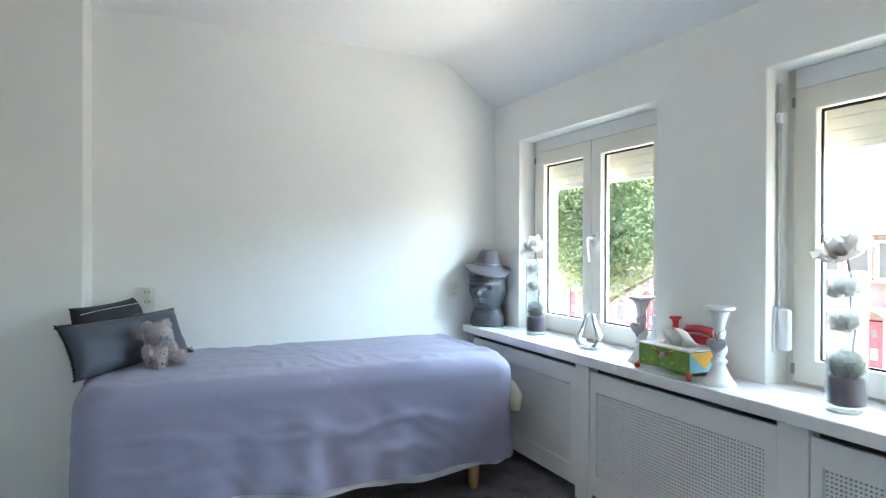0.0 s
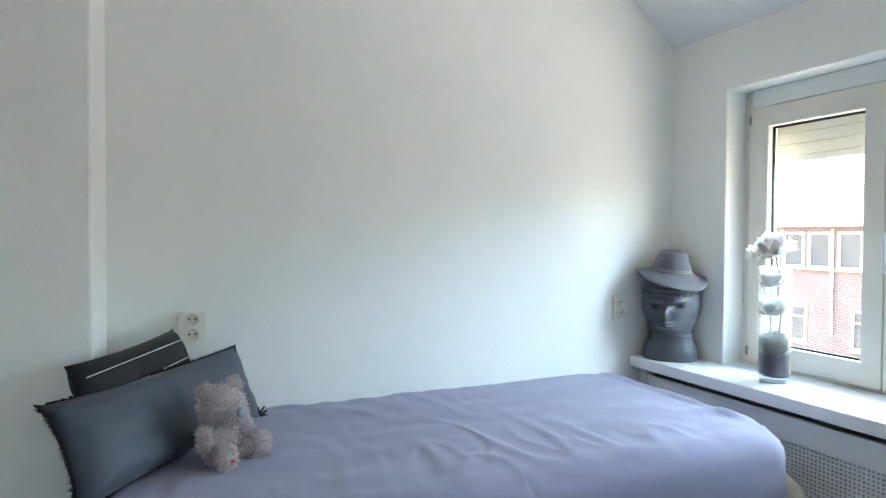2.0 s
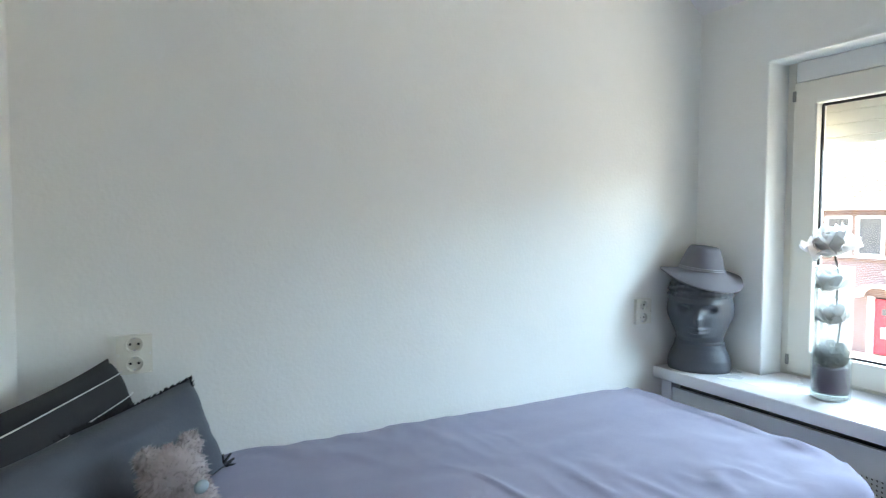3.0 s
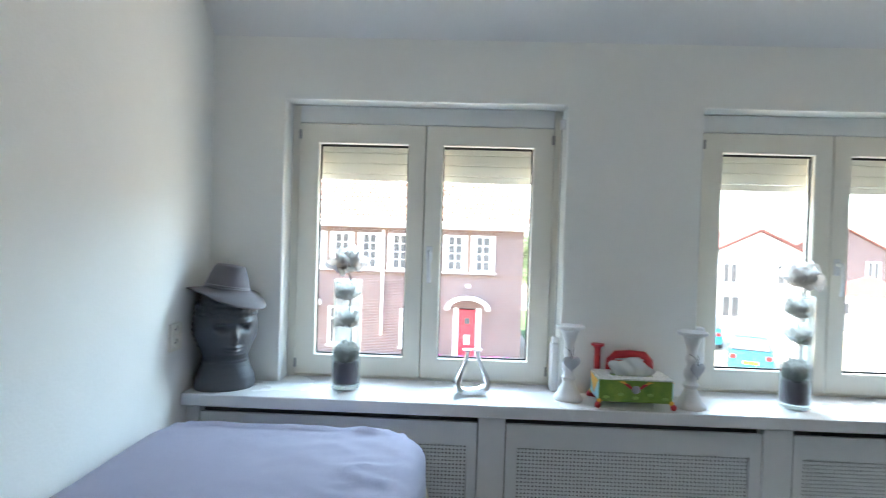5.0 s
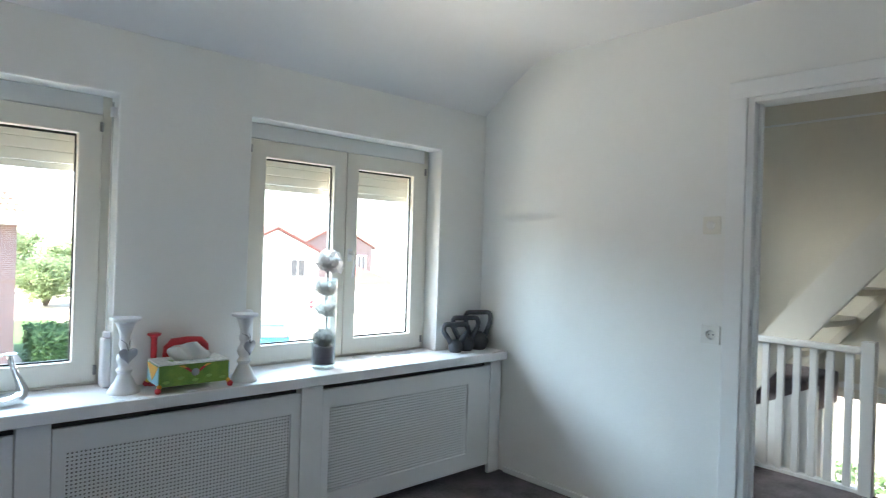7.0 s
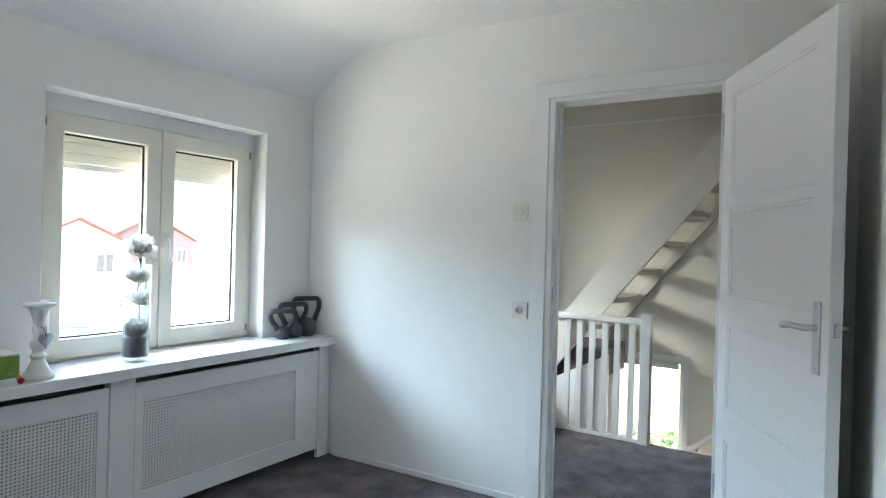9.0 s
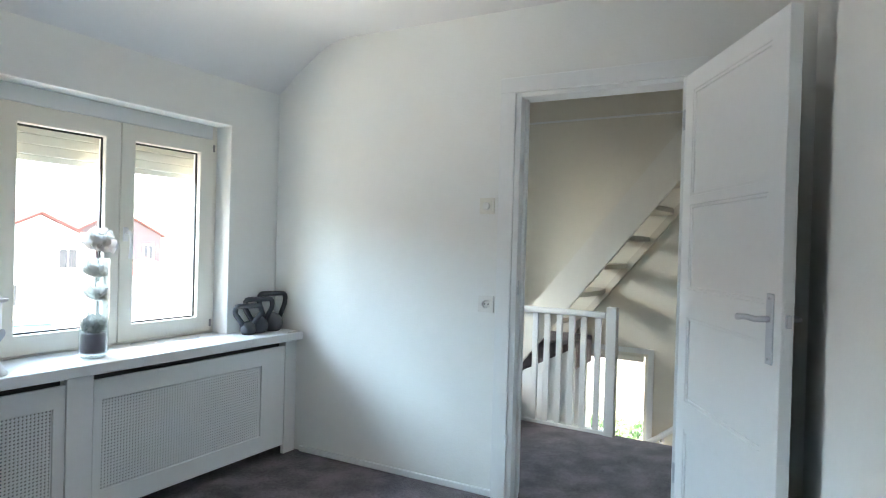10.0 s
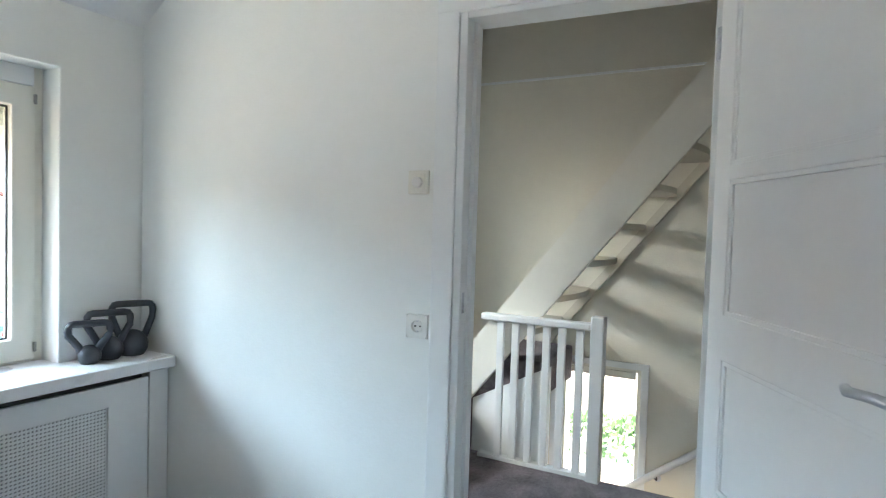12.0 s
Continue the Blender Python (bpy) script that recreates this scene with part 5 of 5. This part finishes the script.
def opening(parent, x0, x1, z0, z1, bars=True, transom=0.0):
    """A white window standing a little back in the facade."""
    fw = 0.23 if bars else 0.10
    wn = part("window", wall_grid([x0, x0 + fw, x1 - fw, x1], [z0, z0 + 0.10, z1 - 0.09, z1], [(x0 + fw, x1 - fw, z0 + 0.10, z1 - 0.09)], -0.05, 0.06, bev=0.0), WHITEO, parent, "white framed window")
    part("pane", bx(x0 + fw - 0.01, x1 - fw + 0.01, 0.02, 0.03, z0 + 0.09, z1 - 0.08), DGLASS, wn, "dark reflecting pane")
    if bars:
        c_ = (x0 + x1) / 2
        part("glazing_bar", bx(c_ - 0.02, c_ + 0.02, -0.01, 0.022, z0 + 0.10, z1 - 0.09), WHITEO, wn)
        for f in (0.29, 0.5, 0.72):
            part("glazing_bar", bx(x0 + fw, x1 - fw, -0.012, 0.02, z0 + f * (z1 - z0) - 0.018, z0 + f * (z1 - z0) + 0.018), WHITEO, wn)
    if transom:
        part("transom", bx(x0 + fw, x1 - fw, -0.03, 0.03, transom - 0.04, transom + 0.04), WHITEO, wn)
    part("sill", bx(x0 - 0.05, x1 + 0.05, -0.12, 0.02, z0 - 0.07, z0), WHITEO, wn)
    return wn


hol, wins, doors, piers = [], [], [], []
for u in range(7):
    def sx(s0, s1, u=u):
        k = (u // 2) * 2 * UW
        if u % 2 == 0:
            return RX1 - k - s1, RX1 - k - s0
        return RX1 - k - 2 * UW + s0, RX1 - k - 2 * UW + s1
    for s0, s1 in ((1.15, 2.13), (2.28, 3.26), (3.41, 4.39), (4.54, 5.52)):
        wins.append((*sx(s0, s1), 3.58, 5.08, u < 2, 0.0))
    for s0, s1 in ((2.131, 2.279), (3.261, 3.409), (4.391, 4.539), (5.521, 5.649)):
        piers.append(sx(s0, s1))
    wins.append((*(sx(4.2, 4.95) if u % 2 == 0 else sx(3.4, 4.55)), 0.45, 2.02, False, 1.52))
    doors.append(sx(1.78, 2.62))
hol = [(a, b, c, d) for a, b, c, d, _, _ in wins] + [(a, b, 0.0, 2.10) for a, b in doors]
us = sorted({RX0, RX1, *[v for h in hol for v in h[:2]]})
zs = sorted({0.0, ET, *[v for h in hol for v in h[2:]]})
part("wall", wall_grid(us, zs, hol, 0.0, 0.28, bev=0), BRICK, row)
part("side_wall", bx(RX1 - 0.28, RX1, 0.281, 8.0, 0.0, ET), BRICK, row)
# added black sheet: the shade of the rooms is put into its colour
part("interior_shade", bx(RX0, RX1 - 0.3, 0.5, 0.55, 0.0, ET), DARK, row, "black sheet standing in for the unlit rooms behind the windows")
for a, b, c, d, bars, tr in wins:
    opening(row, a, b, c, d, bars, tr)
for u in range(6):
    x = RX1 - UW * (u + 1)
    if u % 2 == 0:
        part("downspout", tube([(x - 0.05, -0.09, 0.9), (x - 0.05, -0.09, 5.2)], 0.055, 10), WHITEO, row, "white downspout", smooth=True)
for a, b in doors:
    c = (a + b) / 2
    dr = part("door", bx(a + 0.06, b - 0.06, 0.03, 0.08, 0.03, 2.04, 0.005), REDDOOR, row, "bright red front door")
    part("door_window", bx(c - 0.12, c + 0.12, 0.022, 0.031, 1.45, 1.72, 0.003), DGLASS, dr)
    part("letter_plate", bx(c - 0.12, c + 0.12, 0.02, 0.031, 0.62, 1.02, 0.003), WHITEO, dr)
    for p, q in ((a - 0.14, a + 0.06), (b - 0.06, b + 0.14)):
        part("door_post", bx(p, q, -0.06, 0.10, 0.0, 2.12, 0.004), WHITEO, row)
    arch = bmesh.new()
    ri, ro_ = 0.72, 0.92
    for f0 in range(18):
        a0, a1 = radians(180 * f0 / 18), radians(180 * (f0 + 1) / 18)
        vs = []
        for yy in (-0.55, 0.0):
            for rr_, aa in ((ri, a0), (ro_, a0), (ro_, a1), (ri, a1)):
                vs.append(arch.verts.new((c + rr_ * math.cos(aa), yy, 2.08 + rr_ * 0.58 * math.sin(aa))))
        arch.faces.new(vs[:4])
        arch.faces.new((vs[1], vs[2], vs[6], vs[5]))
        arch.faces.new((vs[0], vs[3], vs[7], vs[4]))
    part("canopy", arch, WHITEO, row, "white arched porch canopy")
    part("house_number", bx(c - 0.1, c + 0.1, -0.012, 0.0, 2.95, 3.08), WHITEO, row)
part("cornice", bx(RX0, RX1 + 0.35, -0.55, 0.0, ET - 0.06, ET + 0.16, 0.02), WHITEO, row, "white eaves box")
part("gutter", tube([(RX0, -0.60, ET + 0.18), (RX1 + 0.4, -0.60, ET + 0.18)], 0.07, 10), WHITEO, row)
for a, b in piers:
    part("brick_pier", bx(a, b, -0.03, -0.001, 3.445, ET - 0.062), BRICKB, row, "dark brick pier between the windows")
part("pier_band", bx(RX0, RX1, -0.02, -0.001, 3.36, 3.44), BRICKB, row, "dark brick band below the upper windows")
# roof: hipped end, covered with pantiles
RZ0, RZ1, RD = ET + 0.2, ET + 4.4, 4.6
rb = bmesh.new()
vv = [rb.verts.new(p) for p in ((RX0, -0.6, RZ0), (RX1 + 0.4, -0.6, RZ0), (RX1 + 0.4, 2 * RD - 0.6, RZ0), (RX0, 2 * RD - 0.6, RZ0), (RX0, RD - 0.6, RZ1), (RX1 - 3.0, RD - 0.6, RZ1))]
for f in ((0, 1, 5, 4), (1, 2, 5), (2, 3, 4, 5), (0, 4, 3), (0, 3, 2, 1)):
    rb.faces.new([vv[i] for i in f])
roof = part("roof", rb, TILE, row)
V, F = [], []
nr = 22
sl = math.hypot(RD, RZ1 - RZ0)
for j in range(nr):
    f0, f1 = j / nr, (j + 1.12) / nr
    xe = RX1 + 0.4 - 3.4 * f0
    x = xe - 0.22
    while x > -26:
        o = len(V)
        for f, lift in ((f0, 0.075), (f1, 0.03)):
            y = -0.6 + RD * f
            z = RZ0 + (RZ1 - RZ0) * f
            for k in range(5):
                g = k / 4
                V.append((x + 0.22 * g, y - 0.5 * lift, z + lift + 0.035 * math.sin(g * 6.283)))
        for k in range(4):
            F.append((o + k, o + k + 1, o + 6 + k, o + 5 + k))
        o2 = len(V)
        for k in range(5):
            p = V[o + k]
            V.append((p[0], p[1], p[2] - 0.05))
        for k in range(4):
            F.append((o2 + k, o2 + k + 1, o + k + 1, o + k))
        x -= 0.22
tl = raw("roof_tiles", V, F, TILE, roof)
tagged(tl, "orange clay pantiles", kind="stuff")
for cx_ in (-4.5, -15.5):
    ch = part("chimney", bx(cx_ - 0.45, cx_ + 0.45, RD - 1.0, RD - 0.2, RZ1 - 0.8, RZ1 + 0.9, 0.01), BRICK, roof, "brick chimney")


def house(name, m, w, d, eave, ridge, label, wall_m, hip=0.0, wins=(), stack=None):
    """A far house with a gable or hip towards the street: walls, roof slabs, framed windows, door, chimney."""
    h = thing(name, m, label, "house")
    part("wall", bx(-w / 2, w / 2, 0, d, 0, eave), wall_m, h)
    o = 0.3
    if hip:
        rb = bmesh.new()
        vv = [rb.verts.new(p) for p in ((-w / 2 - o, -o, eave), (w / 2 + o, -o, eave), (w / 2 + o, d + o, eave), (-w / 2 - o, d + o, eave), (0, -o + hip, ridge), (0, d + o - hip, ridge))]
        for f in ((0, 1, 4), (1, 2, 5, 4), (2, 3, 5), (3, 0, 4, 5), (0, 3, 2, 1)):
            rb.faces.new([vv[i] for i in f])
        part("roof", rb, TILE2, h, "red tiled hipped roof")
    else:
        gb = bmesh.new()
        for y in (0.0, d - 0.25):
            a = [gb.verts.new(p) for p in ((-w / 2, y, eave), (w / 2, y, eave), (0, y, ridge - 0.05))]
            b = [gb.verts.new((v.co.x, y + 0.25, v.co.z)) for v in a]
            gb.faces.new(a)
            gb.faces.new(b[::-1])
            for i in range(3):
                gb.faces.new((a[i], a[(i + 1) % 3], b[(i + 1) % 3], b[i]))
        part("gable", gb, wall_m, h)
        sl_ = (ridge - eave) / (w / 2)
        for sg in (-1, 1):
            rb = bmesh.new()
            sec_ = ((0, ridge), (sg * (w / 2 + o), eave - sl_ * o), (sg * (w / 2 + o), eave - sl_ * o + 0.16), (0, ridge + 0.16))
            a = [rb.verts.new((x, -0.2, z)) for x, z in sec_]
            b = [rb.verts.new((x, d + 0.2, z)) for x, z in sec_]
            for i in range(4):
                rb.faces.new((a[i], a[(i + 1) % 4], b[(i + 1) % 4], b[i]))
            rb.faces.new(a)
            rb.faces.new(b[::-1])
            part("roof", rb, TILE2, h, "red tiled roof slope")
    for x0, x1, z0, z1 in wins:
        wn = part("window", wall_grid([x0, x0 + 0.1, x1 - 0.1, x1], [z0, z0 + 0.1, z1 - 0.1, z1], [(x0 + 0.1, x1 - 0.1, z0 + 0.1, z1 - 0.1)], -0.10, 0.0, bev=0), WHITEO, h, "white framed window")
        part("pane", bx(x0 + 0.09, x1 - 0.09, -0.05, -0.04, z0 + 0.09, z1 - 0.09), DGLASS, wn)
        part("mullion", bx((x0 + x1) / 2 - 0.03, (x0 + x1) / 2 + 0.03, -0.09, -0.051, z0 + 0.1, z1 - 0.1), WHITEO, wn)
    if stack:
        cy, ct = stack
        ch = part("chimney", bx(-0.42, 0.42, cy, cy + 0.7, ridge - 0.5, ct, 0.02), BRICK, h, "brick chimney")
        part("chimney_cap", bx(-0.48, 0.48, cy - 0.06, cy + 0.76, ct, ct + 0.1), WHITEO, ch)
    return h


# across the corner: a pale house, a brick gable house farther off and a low hipped garage before it
house("far_house", Matrix.Translation((19.2, 35.0, GZ)) @ Matrix.Rotation(radians(-2), 4, "Z"), 6.2, 7, 4.45, 5.95, "pale rendered house with a red gable roof", WHITEO, 0.0, ((-2.3, -1.3, 2.7, 4.0), (0.9, 2.1, 2.7, 4.0), (-2.3, -1.1, 0.6, 2.0)))
house("far_house", Matrix.Translation((32.2, 48.6, GZ)) @ Matrix.Rotation(radians(-1), 4, "Z"), 8.0, 5, 4.9, 6.95, "brick house with a red gable roof and a chimney", BRICK, 0.0, ((-3.2, -2.2, 2.3, 4.0), (2.2, 3.3, 2.2, 4.1), (-0.6, 0.6, 0.6, 2.1)), (0.5, 7.8))
house("garage", Matrix.Translation((25.9, 35.1, GZ)) @ Matrix.Rotation(radians(-32), 4, "Z"), 5.2, 5.2, 2.15, 3.35, "low white garage with a hipped tile roof", WHITEO, 2.2, ((-1.9, -0.9, 0.9, 1.8),))
sg_ = thing("road_sign", (18.6, 28.9, GZ), "round red no-entry sign on a grey post", "road sign")
part("post", tube([(0, 0, 0), (0, 0, 1.75)], 0.03, 10), CHROME, sg_, smooth=True)
dk = lathe([(0.001, -0.006), (0.29, -0.006), (0.29, 0.006), (0.001, 0.006)], 28)
bmesh.ops.transform(dk, matrix=Matrix.Translation((0, -0.03, 1.46)) @ Matrix.Rotation(radians(90), 4, "X"), verts=dk.verts)
dsc = part("disc", dk, REDDOOR, sg_, "red round plate")
part("bar", bx(-0.21, 0.21, -0.044, -0.037, 1.41, 1.51), WHITEO, dsc, "white bar")


def leaves(n, center, radii, size, rng, inner=0.55, lobes=9):
    """Small leaf quads clumped about random lobes inside an uneven crown."""
    V, F = [], []
    C = Vector(center)
    L = []
    for _ in range(lobes):
        d = Vector((rng.gauss(0, 1), rng.gauss(0, 1), rng.gauss(0, 1))).normalized()
        L.append((C + Vector((d.x * radii[0], d.y * radii[1], d.z * radii[2])) * rng.uniform(0.45, 0.85), rng.uniform(0.28, 0.5)))
    for _ in range(n):
        c, s = rng.choice(L)
        d = Vector((rng.gauss(0, 1), rng.gauss(0, 1), rng.gauss(0, 1))).normalized()
        p = c + Vector((d.x * radii[0], d.y * radii[1], d.z * radii[2])) * s * rng.uniform(inner, 1.0)
        u = Vector((rng.gauss(0, 1), rng.gauss(0, 1), rng.gauss(0, 0.6))).normalized()
        v = u.orthogonal().normalized()
        v = Matrix.Rotation(rng.random() * 6.28, 3, u) @ v
        a = size * rng.uniform(0.6, 1.3)
        o = len(V)
        V += [p - u * a, p - v * a * 0.4 + Vector((0, 0, a * 0.1)), p + u * a, p + v * a * 0.4 + Vector((0, 0, a * 0.1))]
        F.append((o, o + 1, o + 2, o + 3))
    return V, F


def tree(x, y, h, center, radii, n, size, seed, label):
    t = thing("tree", (x, y, GZ), label, "tree")
    rng = random.Random(seed)
    tr = tube([(0, 0, 0), (0.05, 0.02, h * 0.3), (-0.04, 0.05, h * 0.6), (0.05, 0, h * 0.9)], 0.2, 10, radii=[0.26, 0.19, 0.14, 0.05])
    for k in range(9):
        a = k * 2.4
        z = h * (0.42 + 0.04 * k)
        q = (radii[0] * 0.75 * math.cos(a), radii[1] * 0.75 * math.sin(a), z + h * 0.16)
        join(tr, tube([(0, 0, z), (q[0] * 0.5, q[1] * 0.5, z + h * 0.08), q], 0.05, 6, radii=[0.08, 0.05, 0.015]))
    part("trunk", tr, BARK, t, smooth=True)
    V, F = leaves(n, center, radii, size, rng, 0.35, 22)
    raw("crown", V, F, LEAF, t)


tree(-11.8, 10.6, 7.0, (0, 0, 5.75), (3.3, 3.0, 2.75), 62000, 0.075, 5, "leafy green street tree in front of the brick row")
def bush(x, y, radii, n, size, seed, label):
    """A broad low mass of foliage made of many leaves on short limbs."""
    b = thing("bush", (x, y, GZ), label, "bush")
    rng = random.Random(seed)
    tr = bmesh.new()
    for k in range(7):
        a = k * 2.4
        join(tr, tube([(0, 0, 0), (radii[0] * 0.25 * math.cos(a), radii[1] * 0.25 * math.sin(a), radii[2] * 0.7), (radii[0] * 0.6 * math.cos(a), radii[1] * 0.6 * math.sin(a), radii[2] * 1.3)], 0.05, 6, radii=[0.1, 0.06, 0.02]))
    part("trunk", tr, BARK, b)
    V, F = leaves(n, (0, 0, radii[2]), radii, size, rng, 0.05, 34)
    raw("crown", V, F, LEAF, b)


bush(8.0, 48, (2.6, 2.4, 1.9), 7000, 0.14, 6, "pale green garden shrubs beyond the brick house")
bush(12.5, 60, (4.5, 3.0, 2.6), 8000, 0.2, 7, "pale green trees beyond the gardens")
bush(8.5, 75, (4.0, 3.0, 3.0), 7000, 0.22, 17, "distant pale green trees behind the houses")
tree(16.5, -3.4, 4, (0, 0, 3.0), (2.2, 2.6, 1.7), 5000, 0.12, 13, "leafy green shrub tree in the side garden")


def hedge(x0, x1, y0, y1, h, n, seed, label, material=LEAF2, category="hedge"):
    rng = random.Random(seed)
    V, F = [], []
    for _ in range(n):
        p = Vector((rng.uniform(x0, x1), rng.uniform(y0, y1), GZ + h * rng.random() ** 0.5 * (0.85 + 0.15 * noise.noise((x0 + rng.random(), 0, 0)))))
        u = Vector((rng.gauss(0, 1), rng.gauss(0, 1), rng.gauss(0, 1))).normalized()
        v = u.orthogonal().normalized()
        a = 0.075 * rng.uniform(0.6, 1.4)
        o = len(V)
        V += [p - u * a, p - v * a * 0.5, p + u * a, p + v * a * 0.5]
        F.append((o, o + 1, o + 2, o + 3))
    tagged(raw("hedge" if category == "hedge" else "flower_bed", V, F, material), label, category, kind="stuff")


hedge(4.0, 6.3, 21.5, 25.0, 2.0, 6000, 1, "clipped green hedge beside the brick house")
hedge(-1.0, 2.9, 20.2, 20.9, 0.45, 2500, 2, "bed of magenta flowers in the front garden", PINK, "flowers")
hedge(14.2, 14.8, -8.0, 4.0, 1.2, 4000, 3, "green hedge in the side garden")

# parked car
car = thing("car", Matrix.Translation((12.9, 22.6, GZ)) @ Matrix.Rotation(radians(66), 4, "Z"), "teal blue hatchback parked at the kerb", "car", "parked cars")
cb_ = bmesh.new()
sec = [(-2.05, 0.45, 0.55), (-2.0, 0.95, 0.80), (-1.55, 1.02, 0.84), (1.2, 0.98, 0.84), (1.95, 0.75, 0.78), (2.05, 0.45, 0.6)]
rows = []
for x, z, w_ in sec:
    rows.append([cb_.verts.new(p) for p in ((x, -w_, 0.28), (x, -w_, z * 0.8), (x, -w_ * 0.94, z), (x, w_ * 0.94, z), (x, w_, z * 0.8), (x, w_, 0.28))])
for a, b in zip(rows, rows[1:]):
    for k in range(6):
        cb_.faces.new((a[k], a[(k + 1) % 6], b[(k + 1) % 6], b[k]))
cb_.faces.new(rows[0])
cb_.faces.new(rows[-1])
bmesh.ops.bevel(cb_, geom=cb_.edges[:], offset=0.05, segments=2, affect="EDGES")
body = part("body", cb_, CARB, car, smooth=True, angle=50)
cab = bmesh.new()
bmesh.ops.create_cube(cab, size=1)
for v in cab.verts:
    top = v.co.z > 0
    v.co = Vector(((-0.45 + v.co.x * (1.9 if top else 2.9)), v.co.y * (1.2 if top else 1.5), 1.45 if top else 0.97))
bmesh.ops.bevel(cab, geom=cab.edges[:], offset=0.07, segments=3, affect="EDGES")
part("windows", cab, DGLASS, car, "dark car windows", smooth=True, angle=50)
part("roof", bx(-1.35, 0.45, -0.58, 0.58, 1.43, 1.475, 0.02, 3), CARB, car)
for x in (-1.3, 1.25):
    for y in (-0.76, 0.76):
        wh = lathe([(0.001, -0.09), (0.26, -0.09), (0.31, -0.06), (0.31, 0.06), (0.26, 0.09), (0.001, 0.09)], 24)
        bmesh.ops.transform(wh, matrix=Matrix.Translation((x, y, 0.31)) @ Matrix.Rotation(radians(90), 4, "X"), verts=wh.verts)
        ty = part("wheel", wh, TYRE, car, "black tyre", smooth=True, angle=40)
        rm = lathe([(0.001, -0.1), (0.19, -0.1), (0.2, 0.1), (0.001, 0.1)], 20)
        bmesh.ops.transform(rm, matrix=Matrix.Translation((x, y, 0.31)) @ Matrix.Rotation(radians(90), 4, "X"), verts=rm.verts)
        part("rim", rm, CHROME, ty, "silver rim")
part("number_plate", bx(-2.10, -2.07, -0.26, 0.26, 0.5, 0.61), PLATE, car, "yellow number plate")
for y in (-0.62, 0.62):
    part("tail_lamp", bx(-2.06, -1.98, y - 0.1, y + 0.1, 0.68, 0.84, 0.02), LAMPR, car, "red tail lamp")
copy_thing(car, Matrix.Translation((13.3, 28.6, GZ)) @ Matrix.Rotation(radians(72), 4, "Z"))
